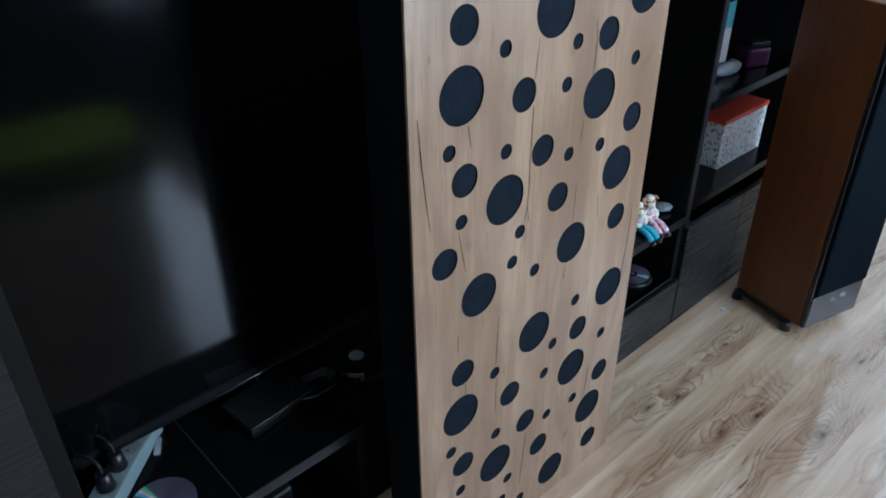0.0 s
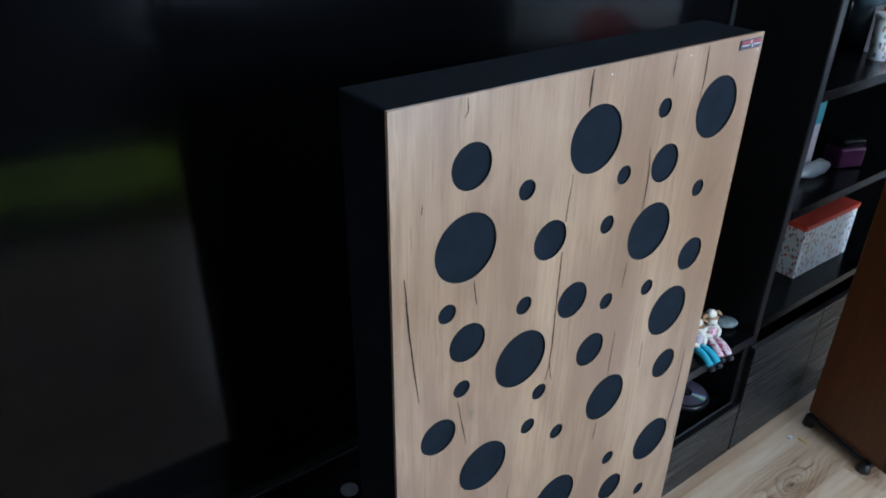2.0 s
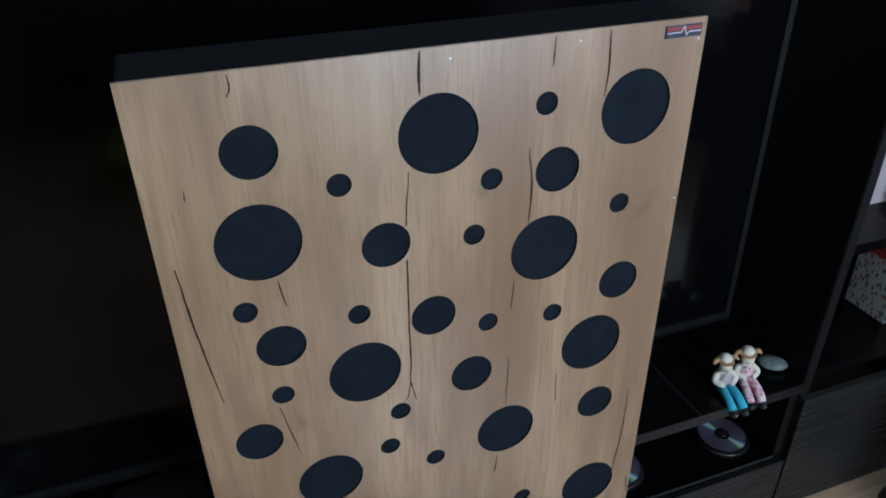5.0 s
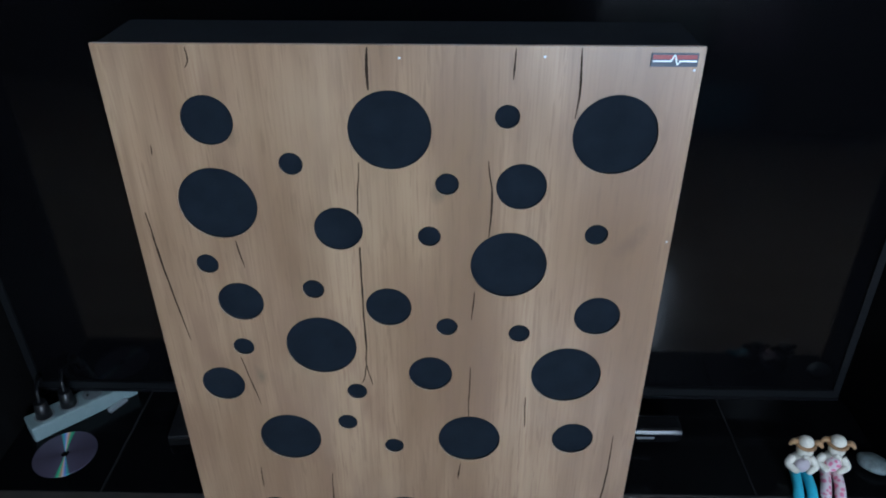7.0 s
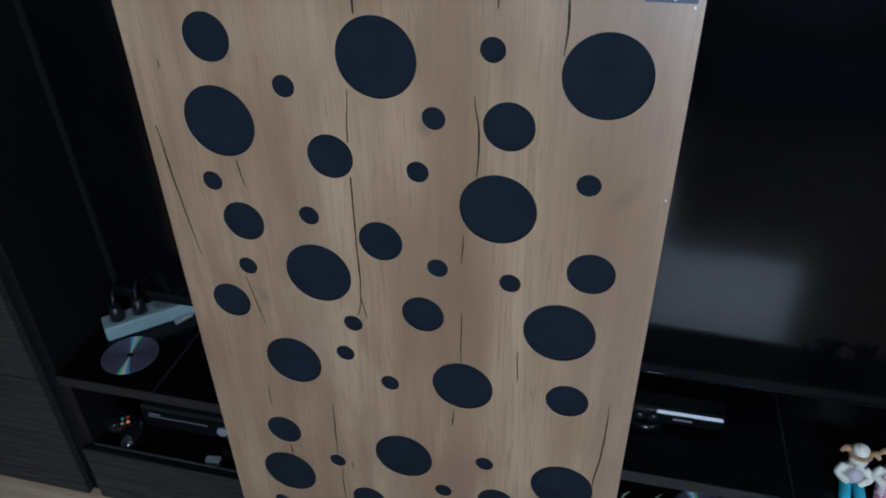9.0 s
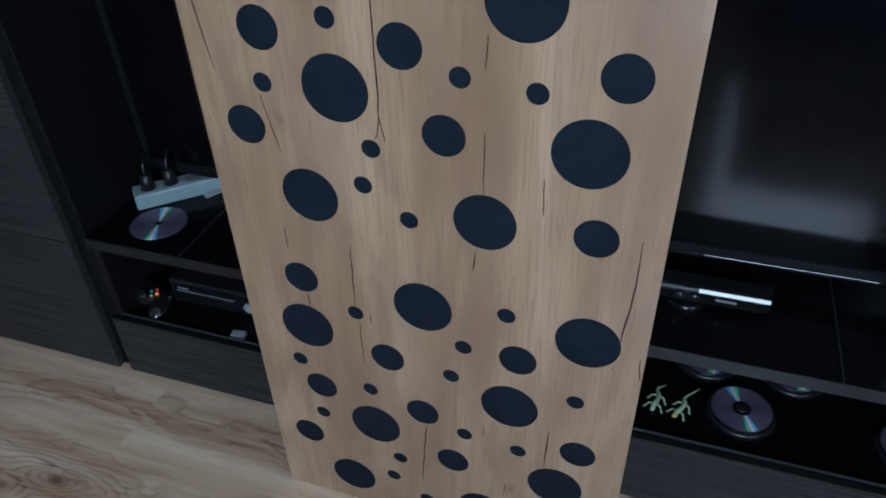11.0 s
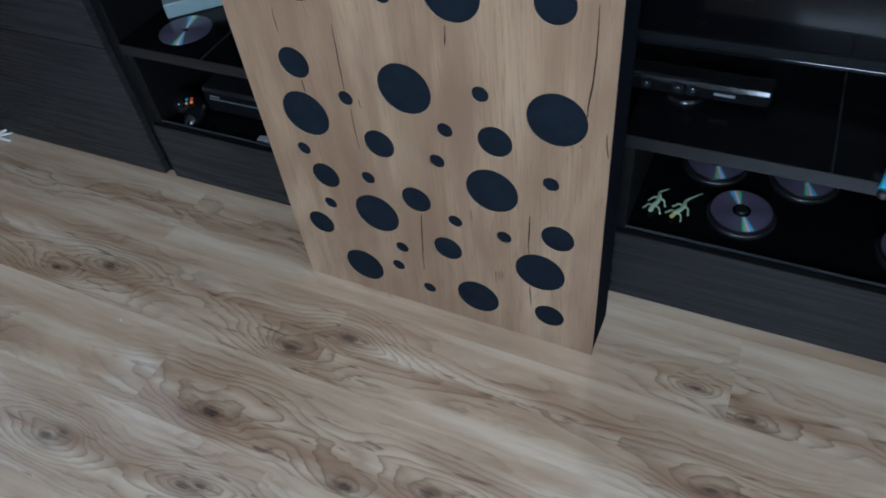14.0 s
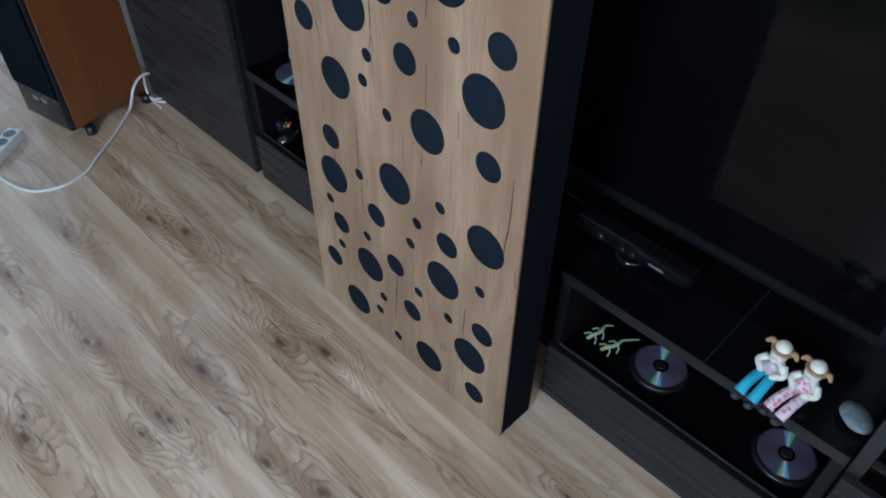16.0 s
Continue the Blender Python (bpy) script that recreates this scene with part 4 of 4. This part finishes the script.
ob = thing("glass_case", "small upright glass case with a pale frame on the upper shelf", "display case", pose(2.34, 1.19, S3, 0, 0, -14))
part("frame", box(-0.05, 0.05, -0.016, 0.016, 0, 0.012, 0.002), SILVER, ob, "pale metal foot")
part("pane", box(-0.047, 0.047, -0.013, 0.013, 0.0125, 0.135, 0.003), plain("tinted_case_glass", (0.10, 0.085, 0.10), 0.08, vary=0.6, scale=40), ob, "dark tinted glass")

# ---- loose on the floor ----
CB = 0.0042
single("white_cable", tube([(-0.595, 0.261, 0.02), (-0.522, 0.252, CB), (-0.435, 0.268, CB), (-0.373, 0.303, CB), (-0.341, 0.376, CB), (-0.358, 0.456, CB), (-0.405, 0.516, CB),
                            (-0.455, 0.581, CB), (-0.491, 0.625, 0.004), (-0.577, 0.717, 0.006), (-0.572, 0.737, 0.043), (-0.580, 0.755, 0.073), (-0.592, 0.785, 0.095), (-0.606, 0.821, 0.097), (-0.616, 0.852, 0.081), (-0.628, 0.871, 0.048)], 0.0045),
       CABLE_WHITE, "white mains cable snaking over the floor", "cable")
bm = bmesh.new()
tube([(-0.604, 0.815, 0.095), (-0.600, 0.808, 0.059), (-0.592, 0.808, 0.021), (-0.559, 0.810, 0.005), (-0.521, 0.810, 0.004)], 0.0034, bm)
tube([(-0.594, 0.811, 0.014), (-0.576, 0.822, 0.008), (-0.562, 0.848, 0.010)], 0.0034, bm)
tube([(-0.590, 0.811, 0.004), (-0.561, 0.822, 0.006), (-0.540, 0.839, 0.006)], 0.0034, bm)
single("cable_ends", bm, CABLE_WHITE, "short pale speaker leads at the cabinet corner", "cable")
ob = thing("loose_screw", "small shiny screw lying on the floor", "screw", pose(1.970, 0.788, 0))
part("head", disc(0, 0, 0.004, 0.006, 0.008, seg=14), SILVER, ob)
part("shank", disc(0.018, -0.03, 0.004, 0.003, 0.03, seg=10, axis="y"), LIZARD_HEAD, ob)

# shiny ball added for a tiny bright speck on the floor
single("bead", ball((0, 0, 0.003), (0.003, 0.003, 0.003), seg=12), SILVER, "tiny shiny ball for a bright speck on the floor", "bead", pose(0.242, 0.422, 0))

# ---- low things behind the walk, mirrored in the screen; sofa and curtains shape the light ----
bm = box(-0.45, 0.45, -0.32, 0.32, 0, 0.14, 0.05)
single("floor_cushion", bm, GREEN_CLOTH, "large lime green floor cushion", "cushion", pose(0.64, -1.45, 0, 0, 0, 10))
# assumed sofa shape, added to keep low window rays off the floor's sheen
BLOCKER = plain("light_blocker_cloth", (0.03, 0.022, 0.018), 0.9, vary=0.25, scale=80, bump=0.3)
ob = thing("sofa", "added dark brown sofa shape that blocks low window light", "sofa", pose(1.42, -1.25, 0))
part("back", box(0, 1.62, -0.16, 0, 0.06, 0.78, 0.04), BLOCKER, ob)
part("seat", box(0.19, 1.43, -0.74, -0.165, 0.06, 0.42, 0.05), BLOCKER, ob)
for x in (0.0, 1.44):
    part("armrest", box(x, x + 0.18, -0.76, -0.165, 0.06, 0.6, 0.04), BLOCKER, ob)
for x, y in ((0.06, -0.08), (1.56, -0.08), (0.06, -0.7), (1.56, -0.7)):
    part("leg", disc(x, y, 0.03, 0.025, 0.06, seg=16), BLACK_PLASTIC, ob)


def throw(name, x0, x1, z0, z1, mat, label, lean):
    """A folded cloth hanging against the sofa's back, in soft upright waves."""
    bm = bmesh.new()
    nx, nz = 40, 14
    grid = []
    for i in range(nx + 1):
        u = i / nx
        x = x0 + (x1 - x0) * u
        line = []
        for k in range(nz + 1):
            v = k / nz
            z = z0 + (z1 - z0) * v + 0.03 * noise.noise((x * 5, 0.3, lean)) * (1 - v)
            line.append(bm.verts.new((x, -1.25 + 0.012 + 0.012 * (1 + noise.noise((x * 14, z * 4, lean))), z)))
        grid.append(line)
    for a, b in zip(grid, grid[1:]):
        for k in range(nz):
            bm.faces.new((a[k], b[k], b[k + 1], a[k + 1])).smooth = True
    bmesh.ops.solidify(bm, geom=bm.faces[:], thickness=0.01)
    single(name, bm, mat, label, "blanket")


throw("blanket", 1.52, 2.32, 0.10, 0.33, BLUE_COVER, "bright blue blanket hanging low on the sofa's back", 1.7)
throw("scarf", 1.62, 2.02, 0.46, 0.68, plain("mint_wool", (0.25, 0.6, 0.55), 0.9, vary=0.5, scale=30), "pale mint scarf hung over the sofa's back", 4.1)
throw("shawl", 2.08, 2.42, 0.48, 0.72, plain("mauve_wool", (0.5, 0.3, 0.55), 0.9, vary=0.5, scale=30), "mauve shawl hung over the sofa's back", 6.3)

CURTAIN = plain("brown_curtain_cloth", (0.075, 0.045, 0.03), 0.9, vary=0.2, scale=60, bump=0.3)


def curtain(x0, x1):
    """A long curtain in even upright folds, hung on a rail. Added to cut the wall's bounce light."""
    bm = bmesh.new()
    n = int((x1 - x0) / 0.02)
    rows = [[bm.verts.new((x0 + (x1 - x0) * i / n, -2.36 + 0.03 * math.sin(i * 0.9 + 0.5 * math.sin(i * 0.13)), z)) for z in (0.545, 1.5, 2.52)] for i in range(n + 1)]
    for a, b in zip(rows, rows[1:]):
        for k in range(2):
            bm.faces.new((a[k], b[k], b[k + 1], a[k + 1])).smooth = True
    bmesh.ops.solidify(bm, geom=bm.faces[:], thickness=0.004)
    ob = thing("curtain", "added dark brown curtain that dims the wall beside the window", "curtain", group="curtains")
    part("cloth", bm, CURTAIN, ob)
    part("rail", tube([(x0, -2.36, 2.53), ((x0 + x1) / 2, -2.36, 2.53), (x1, -2.36, 2.53)], 0.012), WHITE_PLASTIC, ob)


curtain(-0.3, 1.38)
curtain(2.5, 3.5)

SIDE = veneer("dark_walnut", (0.02, 0.011, 0.007), (0.045, 0.026, 0.016), 0.5, (3, 60, 60))
ob = thing("sideboard", "long low dark walnut sideboard under the window", "sideboard")
part("carcass", box(-2.05, 3.3, -2.44, -2.08, 0.05, 0.53, 0.004), SIDE, ob)
for k in range(6):
    part("door", box(-2.04 + k * 0.889, -2.04 + k * 0.889 + 0.884, -2.078, -2.06, 0.07, 0.52, 0.003), SIDE, ob)
part("plinth", box(-2.0, 3.25, -2.42, -2.12, 0.0, 0.05), BLACK_FOIL, ob)
ob = thing("chest", "low dark walnut chest by the side wall", "chest")
part("carcass", box(3.05, 3.57, -1.2, -0.3, 0.0, 0.44, 0.006), SIDE, ob)
part("lid", box(3.03, 3.58, -1.22, -0.28, 0.441, 0.465, 0.004), SIDE, ob)
single("bag", ball((0, 0, 0.13), (0.15, 0.2, 0.13), seg=20), RED, "soft dark red bag lying on the chest", "bag", pose(3.3, -0.75, 0.465))

# ---- floor planks ----
PW, PL = PLANK_W, 1.29
plank_meshes = {}


def plank_mesh(x0, x1, y0, y1):
    """Plank data shared by all planks cut to the same size."""
    key = (round(x0, 3), round(x1, 3), round(y0, 3), round(y1, 3))
    if key not in plank_meshes:
        plank_meshes[key] = mesh("plank", box(x0, x1 - 0.0002, y0, y1 - 0.0002, -0.006, 0.0, 0.0002), FLOOR_OAK)
    return plank_meshes[key]


row = 0
y = 0.45 - PW * 16
while y < Y1:
    start = {0.26: 0.40, 0.45: 0.70, 0.07: 0.738}.get(round(y, 2), ((row + 7) * 0.437 + 0.21 * ((row + 7) % 3)) % PL)
    x = start - PL * math.ceil((start - X0) / PL)
    while x < X1:
        a, b = max(0.0, X0 - x), min(PL, X1 - x)
        c, d = max(0.0, Y0 - y), min(PW, Y1 - y)
        if b - a > 0.01 and d - c > 0.01:
            ob = new("plank", plank_mesh(a, b, c, d))
            ob.location, ob.parent = (x, y, 0), floor
        x += PL
    y += PW
    row += 1
